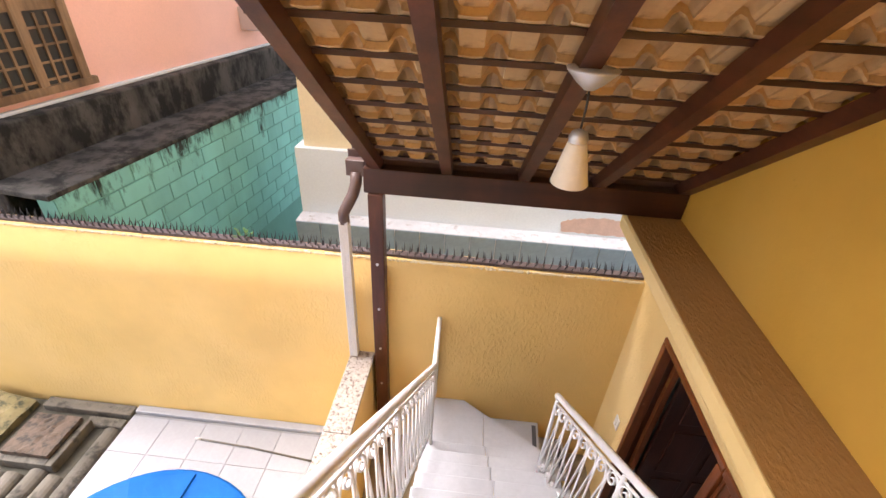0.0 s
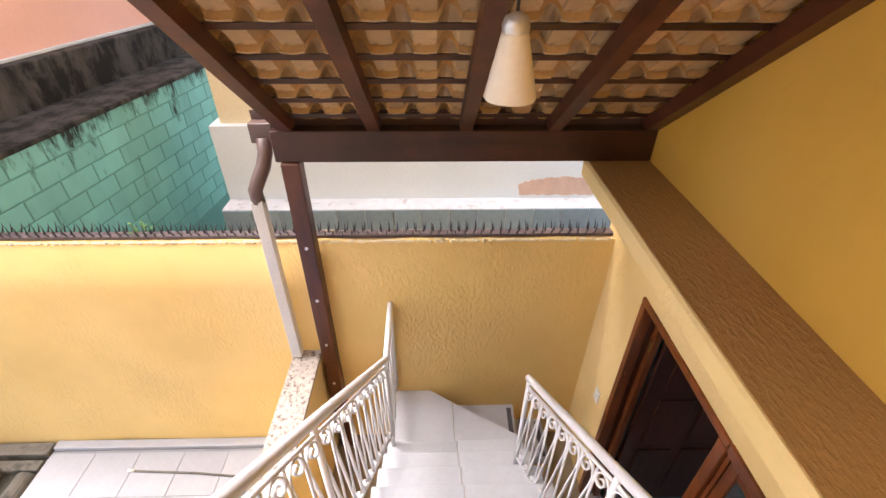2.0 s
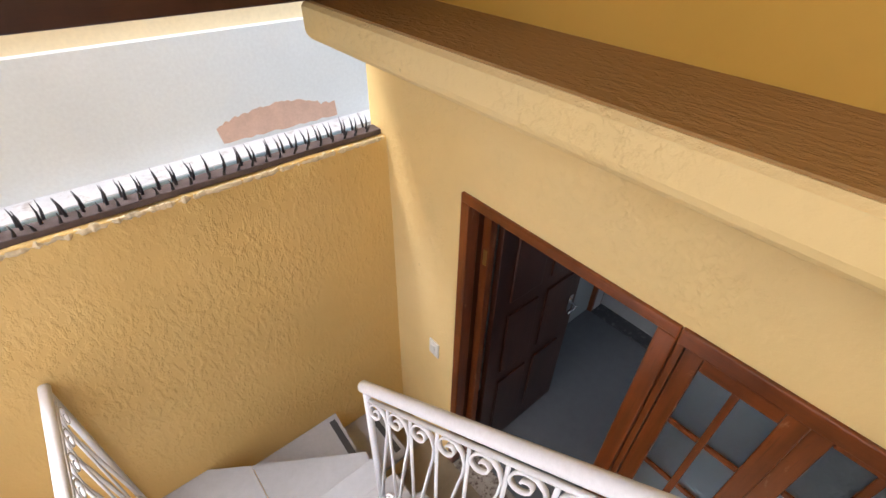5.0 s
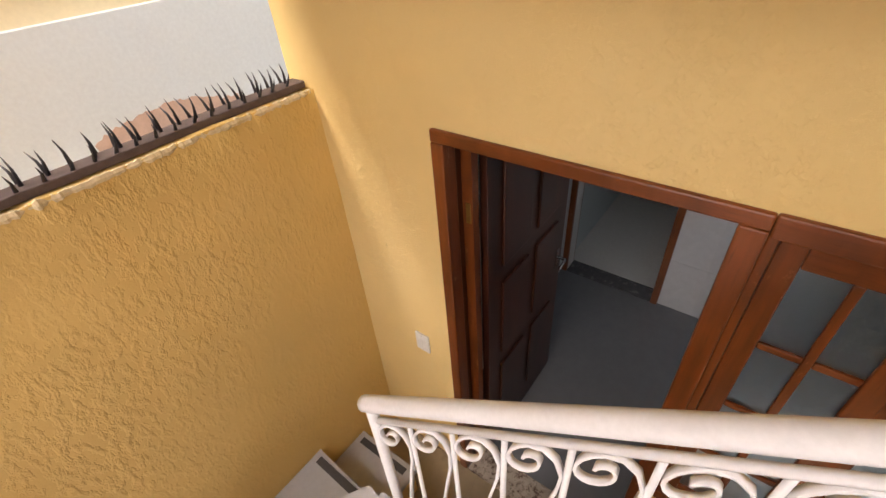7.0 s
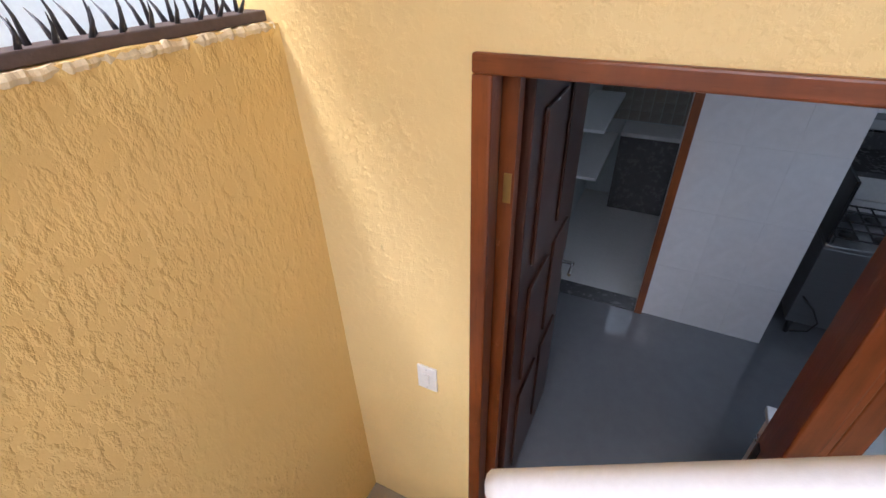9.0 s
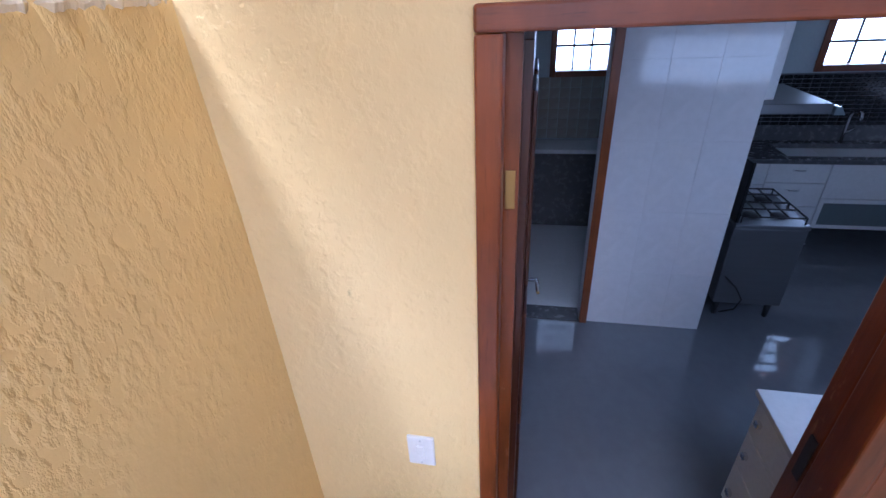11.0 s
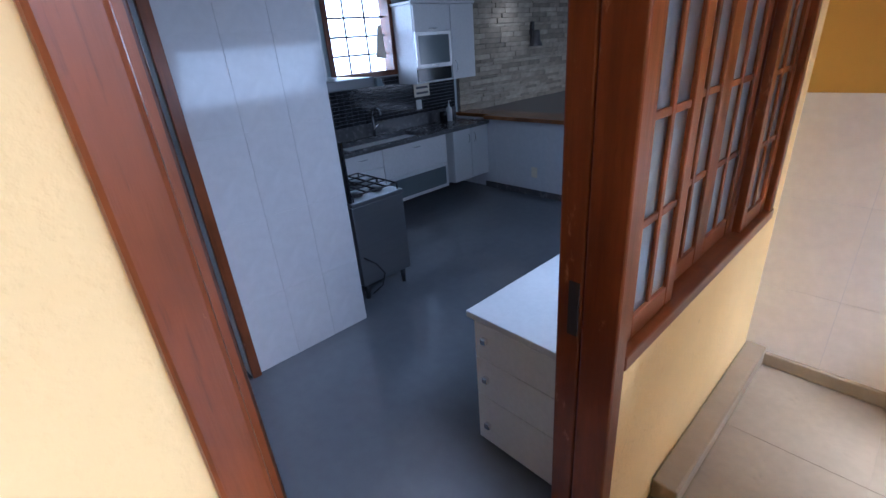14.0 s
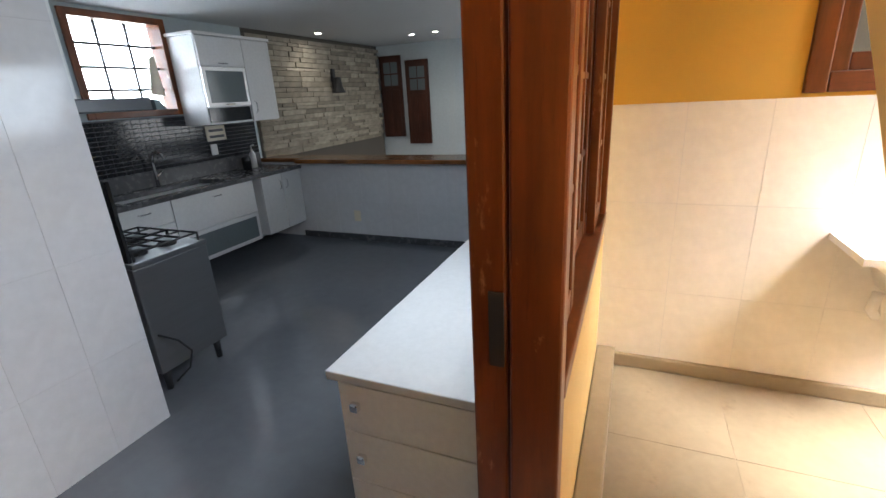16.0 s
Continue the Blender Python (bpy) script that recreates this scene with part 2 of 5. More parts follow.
M = dict(
    wall_coarse=stucco("ochre_roughcast", (0.79, 0.55, 0.20), 0.5, (1, 1, 0.55), 40.0, 0.010, 0.06),
    wall_fine=stucco("ochre_plaster", (0.81, 0.60, 0.265), 0.55, (1, 1, 1), 34.0, 0.007, 0.2),
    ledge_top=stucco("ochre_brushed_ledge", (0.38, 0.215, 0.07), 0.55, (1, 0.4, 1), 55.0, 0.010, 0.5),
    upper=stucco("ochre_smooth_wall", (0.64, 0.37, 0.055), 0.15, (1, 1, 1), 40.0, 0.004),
    wood_z=wood("stained_wood_upright", (0.225, 0.060, 0.015), "z", 0.3, (0.42, 0.20, 0.10)),
    wood_y=wood("stained_wood_along", (0.225, 0.060, 0.015), "y", 0.3),
    wood_x=wood("stained_wood_across", (0.20, 0.055, 0.02), "x", 0.36),
    roof_x=wood("dark_roof_timber_across", (0.055, 0.016, 0.008), "x", 0.42),
    roof_y=wood("dark_roof_timber_along", (0.10, 0.029, 0.012), "y", 0.42),
    roof_z=wood("dark_roof_timber_upright", (0.10, 0.029, 0.012), "z", 0.42),
    # dark door wood, also used to colour in the shade of the frame's recess
    leaf_and_shade=wood("dark_door_wood_and_recess_shade", (0.07, 0.022, 0.012), "z", 0.3),
    bar_wood=wood("varnished_bar_wood", (0.30, 0.12, 0.04), "x", 0.22),
    old_frame=wood("weathered_window_wood", (0.30, 0.19, 0.10), "z", 0.6),
    tile_clay=surface("pale_clay_roof_tile", (0.60, 0.40, 0.19), 0.75, vary=0.25, scale=4, fine=40, bump=0.3, dirt=(0.17, 0.085, 0.03), dirt_from=0.55, per_piece=0.3),
    white_metal=surface("white_painted_iron", (0.74, 0.75, 0.78), 0.33, vary=0.05, scale=8, fine=90, bump=0.12, dirt=(0.55, 0.5, 0.42), dirt_from=0.72),
    tread=surface("white_ceramic_tread", (0.43, 0.44, 0.47), 0.3, vary=0.06, scale=5, fine=30, bump=0.03, dirt=(0.5, 0.49, 0.47), dirt_from=0.62, per_piece=0.06),
    grip=surface("dark_grip_strip", (0.06, 0.06, 0.065), 0.8, bump=0.4),
    granite=surface("speckled_granite_coping", (0.40, 0.35, 0.30), 0.55, vary=0.25, scale=22, fine=120, bump=0.15, dirt=(0.09, 0.05, 0.035), dirt_from=0.5),
    yard_tile=surface("white_yard_tile", (0.36, 0.37, 0.40), 0.35, vary=0.07, scale=3, fine=30, bump=0.04, dirt=(0.5, 0.48, 0.44), dirt_from=0.62, per_piece=0.08),
    grout=surface("grey_grout", (0.30, 0.30, 0.305), 0.9),
    concrete=surface("mouldy_concrete", (0.075, 0.07, 0.062), 0.9, vary=0.6, scale=3, fine=45, bump=0.6, stretch=(1, 1, 0.5), dirt=(0.012, 0.012, 0.01), dirt_from=0.44),
    concrete_dirty=surface("old_cement", (0.15, 0.135, 0.11), 0.9, vary=0.35, scale=5, fine=50, bump=0.5, dirt=(0.06, 0.055, 0.045), dirt_from=0.5, per_piece=0.3),
    rust_lid=surface("stained_brown_lid", (0.10, 0.07, 0.05), 0.8, vary=0.4, scale=7, fine=60, bump=0.5, dirt=(0.03, 0.025, 0.02), dirt_from=0.48),
    moss_slope=surface("mossy_yellow_cement", (0.18, 0.15, 0.07), 0.9, vary=0.4, scale=6, fine=60, bump=0.5, dirt=(0.04, 0.045, 0.025), dirt_from=0.5),
    moss=surface("dark_wet_soil", (0.06, 0.055, 0.04), 0.95, vary=0.4, scale=8, fine=70, bump=0.6),
    teal=mouldy_paint("teal_painted_block", (0.27, 0.68, 0.62), 2.42, 0.55),
    teal_joint=surface("teal_joint", (0.17, 0.42, 0.37), 0.9),
    pink=surface("salmon_house_paint", (0.90, 0.54, 0.44), 0.75, vary=0.06, scale=1.2, fine=50, bump=0.08),
    white_wall=surface("white_house_paint", (0.74, 0.79, 0.79), 0.8, vary=0.05, scale=1.5, fine=40, bump=0.12),
    cream=surface("cream_house_paint", (0.78, 0.66, 0.42), 0.8, vary=0.05, scale=1.5, fine=40, bump=0.08),
    peel=surface("bare_peeled_plaster", (0.62, 0.43, 0.33), 0.9, vary=0.15, scale=8, fine=60, bump=0.4),
    blue_tile=surface("slate_blue_tile", (0.30, 0.40, 0.46), 0.4, vary=0.25, scale=6, fine=40, bump=0.1, dirt=(0.35, 0.38, 0.4), dirt_from=0.62, per_piece=0.2),
    render_grey=surface("pale_cement_ledge", (0.62, 0.62, 0.63), 0.85, vary=0.15, scale=6, fine=50, bump=0.3, dirt=(0.4, 0.36, 0.33), dirt_from=0.55),
    mortar=surface("lumpy_cap_mortar", (0.76, 0.64, 0.42), 0.85, vary=0.2, scale=9, fine=60, bump=0.6, dirt=(0.25, 0.2, 0.14), dirt_from=0.6),
    spike=surface("dark_steel_spike", (0.07, 0.07, 0.08), 0.45, 0.7, bump=0.2),
    spike_base=surface("brown_spike_strip", (0.10, 0.075, 0.075), 0.75, vary=0.3, scale=20, fine=80, bump=0.3),
    pvc_white=surface("white_pvc", (0.72, 0.70, 0.68), 0.4, vary=0.05, scale=5, fine=60, bump=0.03),
    pvc_brown=surface("brown_gutter", (0.12, 0.075, 0.065), 0.4, vary=0.15, scale=6, fine=60, bump=0.05),
    tarp=surface("blue_tarpaulin", (0.006, 0.115, 0.44), 0.6, spec=0.12, vary=0.14, scale=5, fine=60, bump=0.12, dirt=(0.1, 0.3, 0.6), dirt_from=0.68),
    plastic_white=surface("white_plastic", (0.78, 0.77, 0.75), 0.35, vary=0.03, scale=8, fine=60, bump=0.02),
    lacquer=surface("white_cabinet_lacquer", (0.76, 0.76, 0.76), 0.3, vary=0.03, scale=3, fine=40, bump=0.01),
    top_white=surface("white_laminate_top", (0.62, 0.62, 0.62), 0.35, vary=0.03, scale=3, fine=40, bump=0.01),
    wall_tile=surface("white_glazed_wall_tile", (0.68, 0.68, 0.70), 0.1, vary=0.03, scale=2, fine=20, bump=0.02, per_piece=0.03),
    tile_joint=surface("pale_tile_joint", (0.66, 0.66, 0.67), 0.8),
    out_tile=surface("cream_white_wall_tile", (0.80, 0.77, 0.73), 0.4, vary=0.03, scale=2, fine=20, bump=0.02, per_piece=0.03),
    k_floor=surface("grey_gloss_floor", (0.16, 0.168, 0.185), 0.03, vary=0.05, scale=1.5, fine=12, bump=0.012),
    out_floor=surface("beige_worn_floor_tile", (0.31, 0.25, 0.17), 0.38, vary=0.16, scale=3, fine=25, bump=0.05, dirt=(0.22, 0.17, 0.11), dirt_from=0.6, per_piece=0.08),
    counter=surface("dark_grey_granite", (0.10, 0.10, 0.105), 0.25, vary=0.2, scale=20, fine=140, bump=0.02),
    mosaic=surface("black_glass_mosaic", (0.012, 0.013, 0.017), 0.12, vary=0.3, scale=30, fine=90, bump=0.02),
    mosaic_joint=surface("grey_mosaic_joint", (0.16, 0.16, 0.165), 0.8),
    steel=surface("brushed_steel", (0.16, 0.165, 0.175), 0.34, 0.6, vary=0.08, scale=3, fine=90, bump=0.05, stretch=(1, 1, 12)),
    chrome=surface("chrome", (0.8, 0.8, 0.82), 0.12, 1.0, vary=0.03, bump=0.0),
    black_iron=surface("black_cast_iron", (0.02, 0.02, 0.022), 0.5, bump=0.15),
    black_gloss=surface("black_glass", (0.012, 0.012, 0.014), 0.08, bump=0.0),
    stone=surface("split_stone_strip", (0.42, 0.37, 0.29), 0.85, vary=0.3, scale=9, fine=60, bump=0.5, per_piece=0.5),
    stone_back=surface("stone_shadow_joint", (0.10, 0.09, 0.075), 0.95),
    living=surface("pale_blue_grey_paint", (0.50, 0.56, 0.58), 0.8, vary=0.03, scale=1.2, fine=40, bump=0.05),
    ceiling=surface("white_ceiling_paint", (0.58, 0.59, 0.59), 0.85, vary=0.03, scale=1.2, fine=40, bump=0.04),
    brass=surface("brass", (0.42, 0.27, 0.09), 0.4, 0.9, bump=0.1),
    frosted=surface("frosted_lamp_glass", (0.80, 0.72, 0.58), 0.4, vary=0.05, scale=6, fine=40, bump=0.03),
    alu=surface("dull_aluminium", (0.62, 0.62, 0.62), 0.38, 0.7, vary=0.06, bump=0.03),
    cable=surface("black_cable", (0.02, 0.02, 0.02), 0.6, bump=0.0),
    leaf=surface("green_leaf", (0.06, 0.16, 0.03), 0.6, vary=0.3, bump=0.1),
    beige_mosaic=surface("beige_small_tile", (0.34, 0.32, 0.28), 0.25, vary=0.1, bump=0.03, per_piece=0.1),
    ground=surface("grey_ground", (0.2, 0.19, 0.17), 0.95, vary=0.25, scale=1.0, fine=30, bump=0.3),
    pane=glass("clear_pane"),
    ribbed=glass("frosted_blue_pane", (0.72, 0.84, 0.90), 0.35, 0.35),
    dark_pane=surface("dark_window_glass", (0.03, 0.032, 0.035), 0.06, bump=0.0),
    grey_pane=surface("grey_cabinet_glass", (0.16, 0.19, 0.20), 0.12, bump=0.0, vary=0.06),
    daylight=glow("hazy_daylight_backdrop", (0.92, 0.96, 1.0), 1.0),
    lamp_on=glow("lit_spot", (1.0, 0.96, 0.88), 12.0),
)


# ---- mesh helpers ----
def box(bm, x0, y0, z0, x1, y1, z1, bevel=0.0):
    vs = [bm.verts.new((x, y, z)) for x in (x0, x1) for y in (y0, y1) for z in (z0, z1)]
    fs = [bm.faces.new([vs[i] for i in f]) for f in ((0, 1, 3, 2), (4, 6, 7, 5), (0, 4, 5, 1), (2, 3, 7, 6), (0, 2, 6, 4), (1, 5, 7, 3))]
    if bevel:
        es = list({e for f in fs for e in f.edges})
        bmesh.ops.bevel(bm, geom=es, offset=bevel, segments=2, affect="EDGES", profile=0.5)
    return bm


def bx(*a, bevel=0.0):
    return box(bmesh.new(), *a, bevel=bevel)


def prism(bm, pts, lo, hi, axis="x"):
    """Extrude a closed outline from lo to hi. axis x: outline (y, z); y: (x, z); z: (x, y)."""
    put = {"x": lambda p, v: (v, p[0], p[1]), "y": lambda p, v: (p[0], v, p[1]), "z": lambda p, v: (p[0], p[1], v)}[axis]
    a, b = [bm.verts.new(put(p, lo)) for p in pts], [bm.verts.new(put(p, hi)) for p in pts]
    n = len(pts)
    for k in range(n):
        bm.faces.new((a[k], a[(k + 1) % n], b[(k + 1) % n], b[k]))
    bm.faces.new(a[::-1])
    bm.faces.new(b)
    bmesh.ops.recalc_face_normals(bm, faces=bm.faces[:])
    return bm


def tube(bm, pts, r, n=8, r_end=None):
    pts = [Vector(p) for p in pts]
    rings = []
    side = None
    for k, p in enumerate(pts):
        d = (pts[min(k + 1, len(pts) - 1)] - pts[max(k - 1, 0)]).normalized()
        if side is None:
            side = d.orthogonal().normalized()
        side = (side - d * side.dot(d)).normalized()
        up = d.cross(side)
        rr = r if r_end is None else r + (r_end - r) * k / (len(pts) - 1)
        rings.append([bm.verts.new(p + (side * math.cos(2 * math.pi * j / n) + up * math.sin(2 * math.pi * j / n)) * rr) for j in range(n)])
    for a, b in zip(rings, rings[1:]):
        for j in range(n):
            f = bm.faces.new((a[j], a[(j + 1) % n], b[(j + 1) % n], b[j]))
            f.smooth = True
    bm.faces.new(rings[0][::-1])
    bm.faces.new(rings[-1])
    return bm


def tb(pts, r, n=8, r_end=None):
    return tube(bmesh.new(), pts, r, n, r_end)


def lathe(bm, cx, cy, prof, n=24):
    """Profile of (radius, z) turned round an upright axis."""
    rings = [[bm.verts.new((cx + r * math.cos(2 * math.pi * j / n), cy + r * math.sin(2 * math.pi * j / n), z)) for j in range(n)] for r, z in prof]
    for a, b in zip(rings, rings[1:]):
        for j in range(n):
            f = bm.faces.new((a[j], a[(j + 1) % n], b[(j + 1) % n], b[j]))
            f.smooth = True
    return bm


def mesh_of(bm, name, mat):
    me = bpy.data.meshes.new(name)
    bm.normal_update()
    bm.to_mesh(me)
    bm.free()
    me.materials.append(M[mat])
    return me


def thing(name, bm, mat, label, category, group="", kind=""):
    return tagged(new(name, mesh_of(bm, name, mat)), label, category, group, kind)


def structure(name, bm, mat, label="", category=""):
    return tagged(new(name, mesh_of(bm, name, mat)), label, category, "", "structure")


def root(name, at, label, category, group="", kind=""):
    e = new(name)
    e.location = at
    e.empty_display_size = 0.1
    return tagged(e, label, category, group, kind)


def world_of(ob):
    m = ob.matrix_parent_inverse @ ob.matrix_basis
    return world_of(ob.parent) @ m if ob.parent else Matrix.LocRotScale(ob.location, ob.rotation_euler, ob.scale)


def part(name, bm, mat, parent, label=""):
    ob = new(name, mesh_of(bm, name, mat) if not isinstance(bm, bpy.types.Mesh) else bm)
    ob.parent = parent
    ob.matrix_parent_inverse = world_of(parent).inverted()
    return tagged(ob, label)


def piece(name, mesh, parent, m):
    """One more brick, tile or slat on shared mesh data."""
    ob = new(name, mesh)
    ob.parent = parent
    ob.matrix_parent_inverse = world_of(parent).inverted()
    ob.matrix_basis = m
    return ob


def wall_x(bm, x0, x1, y0, y1, z0, z1, holes):
    """A wall between x0 and x1 with openings (ya, yb, za, zb)."""
    ys = sorted({y0, y1, *[v for h in holes for v in h[:2]]})
    zs = sorted({z0, z1, *[v for h in holes for v in h[2:]]})
    for a, b in zip(ys, ys[1:]):
        for c, d in zip(zs, zs[1:]):
            my, mz = (a + b) / 2, (c + d) / 2
            if not any(h[0] < my < h[1] and h[2] < mz < h[3] for h in holes):
                box(bm, x0, a, c, x1, b, d)
    bmesh.ops.remove_doubles(bm, verts=bm.verts[:], dist=1e-5)
    inner = [f for f in bm.faces if sum(1 for g in bm.faces if g is not f and (g.calc_center_median() - f.calc_center_median()).length < 1e-5)]
    bmesh.ops.delete(bm, geom=inner, context="FACES")
    return bm


def wall_y(bm, y0, y1, x0, x1, z0, z1, holes):
    wall_x(bm, y0, y1, x0, x1, z0, z1, holes)
    for v in bm.verts:
        v.co.x, v.co.y = v.co.y, v.co.x
    bmesh.ops.reverse_faces(bm, faces=bm.faces[:])
    bmesh.ops.recalc_face_normals(bm, faces=bm.faces[:])
    return bm

# ---- levels of the plan ----
X_WALL, T_WALL, Y_END = 1.5, 0.16, 2.88      # outer face of the house wall, its thickness, face of the boundary wall
LAND, RISE, RUN, Y0 = 0.65, 0.2, 0.213, 2.25  # landing height, riser, going, front of the landing
TERR = LAND + 10 * RISE                       # upper terrace
CEIL = 2.30

# ---- setting ----
structure("ground", bx(-300, -300, -0.4, 300, 300, -0.14), "ground", "grey bare ground around the houses", "ground")

# boundary wall behind the stair, with a gently uneven plaster top
bm = bmesh.new()
cols = [-5.0 + 0.1 * k for k in range(66)]
front, back = [], []
for x in cols:
    dz = 0.012 * noise.noise((x * 3.1, 0, 0)) + 0.01 * noise.noise((x * 9.0, 4, 0))
    front.append([bm.verts.new((x, Y_END + 0.012 * noise.noise((x * 1.7, z * 1.5, 2)), z)) for z in (-0.3, 0.3, 0.8, 1.3, 1.8)] + [bm.verts.new((x, Y_END + 0.01, 2.23 + dz))])
    back.append([bm.verts.new((x, Y_END + 0.14, z)) for z in (-0.3, 0.3, 0.8, 1.3, 1.8)] + [bm.verts.new((x, Y_END + 0.14, 2.23 + dz))])
for k in range(len(cols) - 1):
    for j in range(5):
        f = bm.faces.new((front[k][j], front[k + 1][j], front[k + 1][j + 1], front[k][j + 1]))
        f.smooth = True
        bm.faces.new((back[k + 1][j], back[k][j], back[k][j + 1], back[k + 1][j + 1]))
    bm.faces.new((front[k][5], front[k + 1][5], back[k + 1][5], back[k][5]))
structure("wall_boundary", bm, "wall_coarse", "ochre roughcast boundary wall with a chipped top edge", "wall")

# lumpy mortar bead along the top of the boundary wall
bm = bmesh.new()
rings = []
for k in range(930):
    x = -5 + k * 0.00698
    r = 0.011 + 0.004 * noise.noise((x * 9, 1, 0)) + 0.006 * noise.noise((x * 31, 5, 0)) + 0.006 * noise.noise((x * 83, 2, 0))
    r = max(0.002, r)
    cy, cz = Y_END + 0.014 + 0.007 * noise.noise((x * 41, 9, 0)), 2.222 + 0.006 * noise.noise((x * 37, 3, 3))
    rings.append([bm.verts.new((x, cy + 0.8 * r * math.cos(a * math.pi / 3), cz + r * math.sin(a * math.pi / 3))) for a in range(6)])
for a, b in zip(rings, rings[1:]):
    for j in range(6):
        bm.faces.new((a[j], b[j], b[(j + 1) % 6], a[(j + 1) % 6]))
bmesh.ops.recalc_face_normals(bm, faces=bm.faces[:])
structure("trim_mortar_cap", bm, "mortar", "lumpy cracked mortar along the wall top", "mortar")

# house wall along the stair, with the kitchen door and the kitchen window
bm = wall_x(bmesh.new(), X_WALL, X_WALL + T_WALL, -0.2, 3.02, -0.1, 2.698, [(1.43, 2.305, -0.1, 2.165), (0.03, 1.405, 0.88, 2.16)])
structure("wall_house_lower", bm, "wall_fine", "ochre plastered house wall beside the stair", "wall")
edge = [(1.72, 2.70), (1.21, 2.70)] + [(1.21 - 0.055 * math.sin(a), 2.755 - 0.055 * math.cos(a)) for a in (0.35, 0.7, 1.05, 1.4)] + [(1.155, 2.822), (1.168, 2.835), (1.72, 2.835)]
bm = prism(bmesh.new(), edge, -3.0, 2.84, "y")
structure("trim_ledge", bm, "wall_fine", "ochre plastered ledge sloping back to the wall", "ledge")
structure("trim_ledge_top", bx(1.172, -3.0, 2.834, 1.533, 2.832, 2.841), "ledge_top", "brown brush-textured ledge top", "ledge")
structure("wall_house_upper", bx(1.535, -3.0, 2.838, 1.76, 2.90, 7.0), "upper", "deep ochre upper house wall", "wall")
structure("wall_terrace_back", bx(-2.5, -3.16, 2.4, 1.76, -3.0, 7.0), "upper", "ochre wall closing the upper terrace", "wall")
structure("floor_terrace", bx(-0.12, -3.0, TERR - 0.2, 1.198, Y0 - 9 * RUN - 0.01, TERR - 0.002), "tread", "white tiled upper terrace floor", "floor")

# laundry nook below the terrace: tiled end wall, floor
bm = wall_y(bmesh.new(), -0.36, -0.2, -0.9, 1.66, -0.1, TERR - 0.2, [(0.1, 0.70, 1.48, 2.10)])
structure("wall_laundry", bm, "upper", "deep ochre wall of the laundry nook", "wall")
structure("floor_laundry", bx(-0.66, -0.2, -0.1, 1.5, 2.88, -0.004), "out_floor", "grey joints of the laundry floor", "floor")
structure("baseboard_laundry", bx(-0.6, -0.198, 0.0, 1.42, -0.165, 0.075, bevel=0.006), "out_floor", "beige worn skirting step", "skirting")
structure("baseboard_house", bx(1.40, -0.198, 0.0, 1.498, 1.0, 0.10, bevel=0.01), "out_floor", "beige worn kerb along the house wall", "kerb")

# kitchen and living room shell
structure("floor_kitchen", bx(1.5, -6.5, -0.1, 7.0, 3.0, 0.0), "k_floor", "glossy dark grey kitchen floor", "floor")
structure("ceiling", bx(1.66, -6.5, CEIL, 7.0, 3.0, CEIL + 0.15), "ceiling", "white painted ceiling", "ceiling")
structure("wall_kitchen_outer", wall_x(bmesh.new(), 5.42, 5.58, -1.95, 3.0, -0.1, CEIL, [(-0.98, -0.22, 1.50, 2.22), (1.55, 2.05, 1.50, 2.15)]), "living", "kitchen outer wall with small windows", "wall")
structure("wall_living_stone_backing", bx(5.42, -4.86, -0.1, 5.58, -1.952, CEIL), "stone_back", "wall behind the split stone", "wall")
structure("wall_living_far", bx(1.5, -5.02, -0.1, 7.0, -4.86, CEIL), "living", "pale blue-grey living room wall", "wall")
# the opening is unseen, added for the living room fill lamp
structure("wall_living_front", wall_x(bmesh.new(), 1.5, 1.66, -5.3, -0.37, -0.1, CEIL, [(-4.3, -2.9, 1.0, 2.1)]), "living", "pale living room wall", "wall")
structure("wall_kitchen_north", bx(1.66, 2.60, -0.1, 5.42, 2.76, CEIL), "living", "pale kitchen wall beside the open door", "wall")
structure("wall_tiled_partition", wall_x(bmesh.new(), 3.50, 3.62, 0.99, 2.60, 0.0, CEIL, [(1.82, 2.55, 0.0, 2.08)]), "tile_joint", "partition with white glazed tiles", "wall")
structure("wall_partition_return", bx(3.62, 0.99, 0.0, 5.42, 1.09, CEIL), "living", "partition behind the stove", "wall")
structure("wall_bar", bx(2.75, -2.0, 0.0, 5.42, -1.90, 0.86), "tile_joint", "low tiled wall under the breakfast bar", "wall")
structure("baseboard_bar", bx(2.75, -1.89, 0.0, 4.9, -1.87, 0.07, bevel=0.004), "counter", "dark grey skirting", "skirting")

# daylight outside the small windows
for k, (y0, y1, z0, z1) in enumerate(((-2.6, 0.9, 0.8, 3.2), (1.15, 3.2, 0.9, 3.0))):
    structure("backdrop_%d" % (k + 1), bx(6.6, y0, z0, 6.62, y1, z1), "daylight", "hazy white daylight outside", "backdrop")

# ---- neighbouring houses ----
white_house = root("white_house", (0.3, 5.6, -0.14), "white neighbouring house with cream upper floor, peeling paint", "house")
part("lower_wall", bx(-1.97, 4.75, -0.14, 4.5, 6.5, 2.36), "white_wall", white_house, "white painted lower wall")
part("upper_wall", bx(-1.88, 4.83, 2.36, 4.5, 6.5, 6.5), "cream", white_house, "cream painted upper wall")
part("plinth", bx(-1.97, 4.51, -0.14, 4.5, 4.75, 1.54), "render_grey", white_house, "pale cement ledge")
bm = bmesh.new()
rnd = random.Random(9)
edge = []
for k in range(40):
    u = k / 39
    edge.append((1.18 + 1.0 * u, 1.70 + 0.10 * math.sin(math.pi * min(1, u * 1.15)) ** 0.6 * (0.75 + 0.4 * u) + rnd.uniform(-0.012, 0.012)))
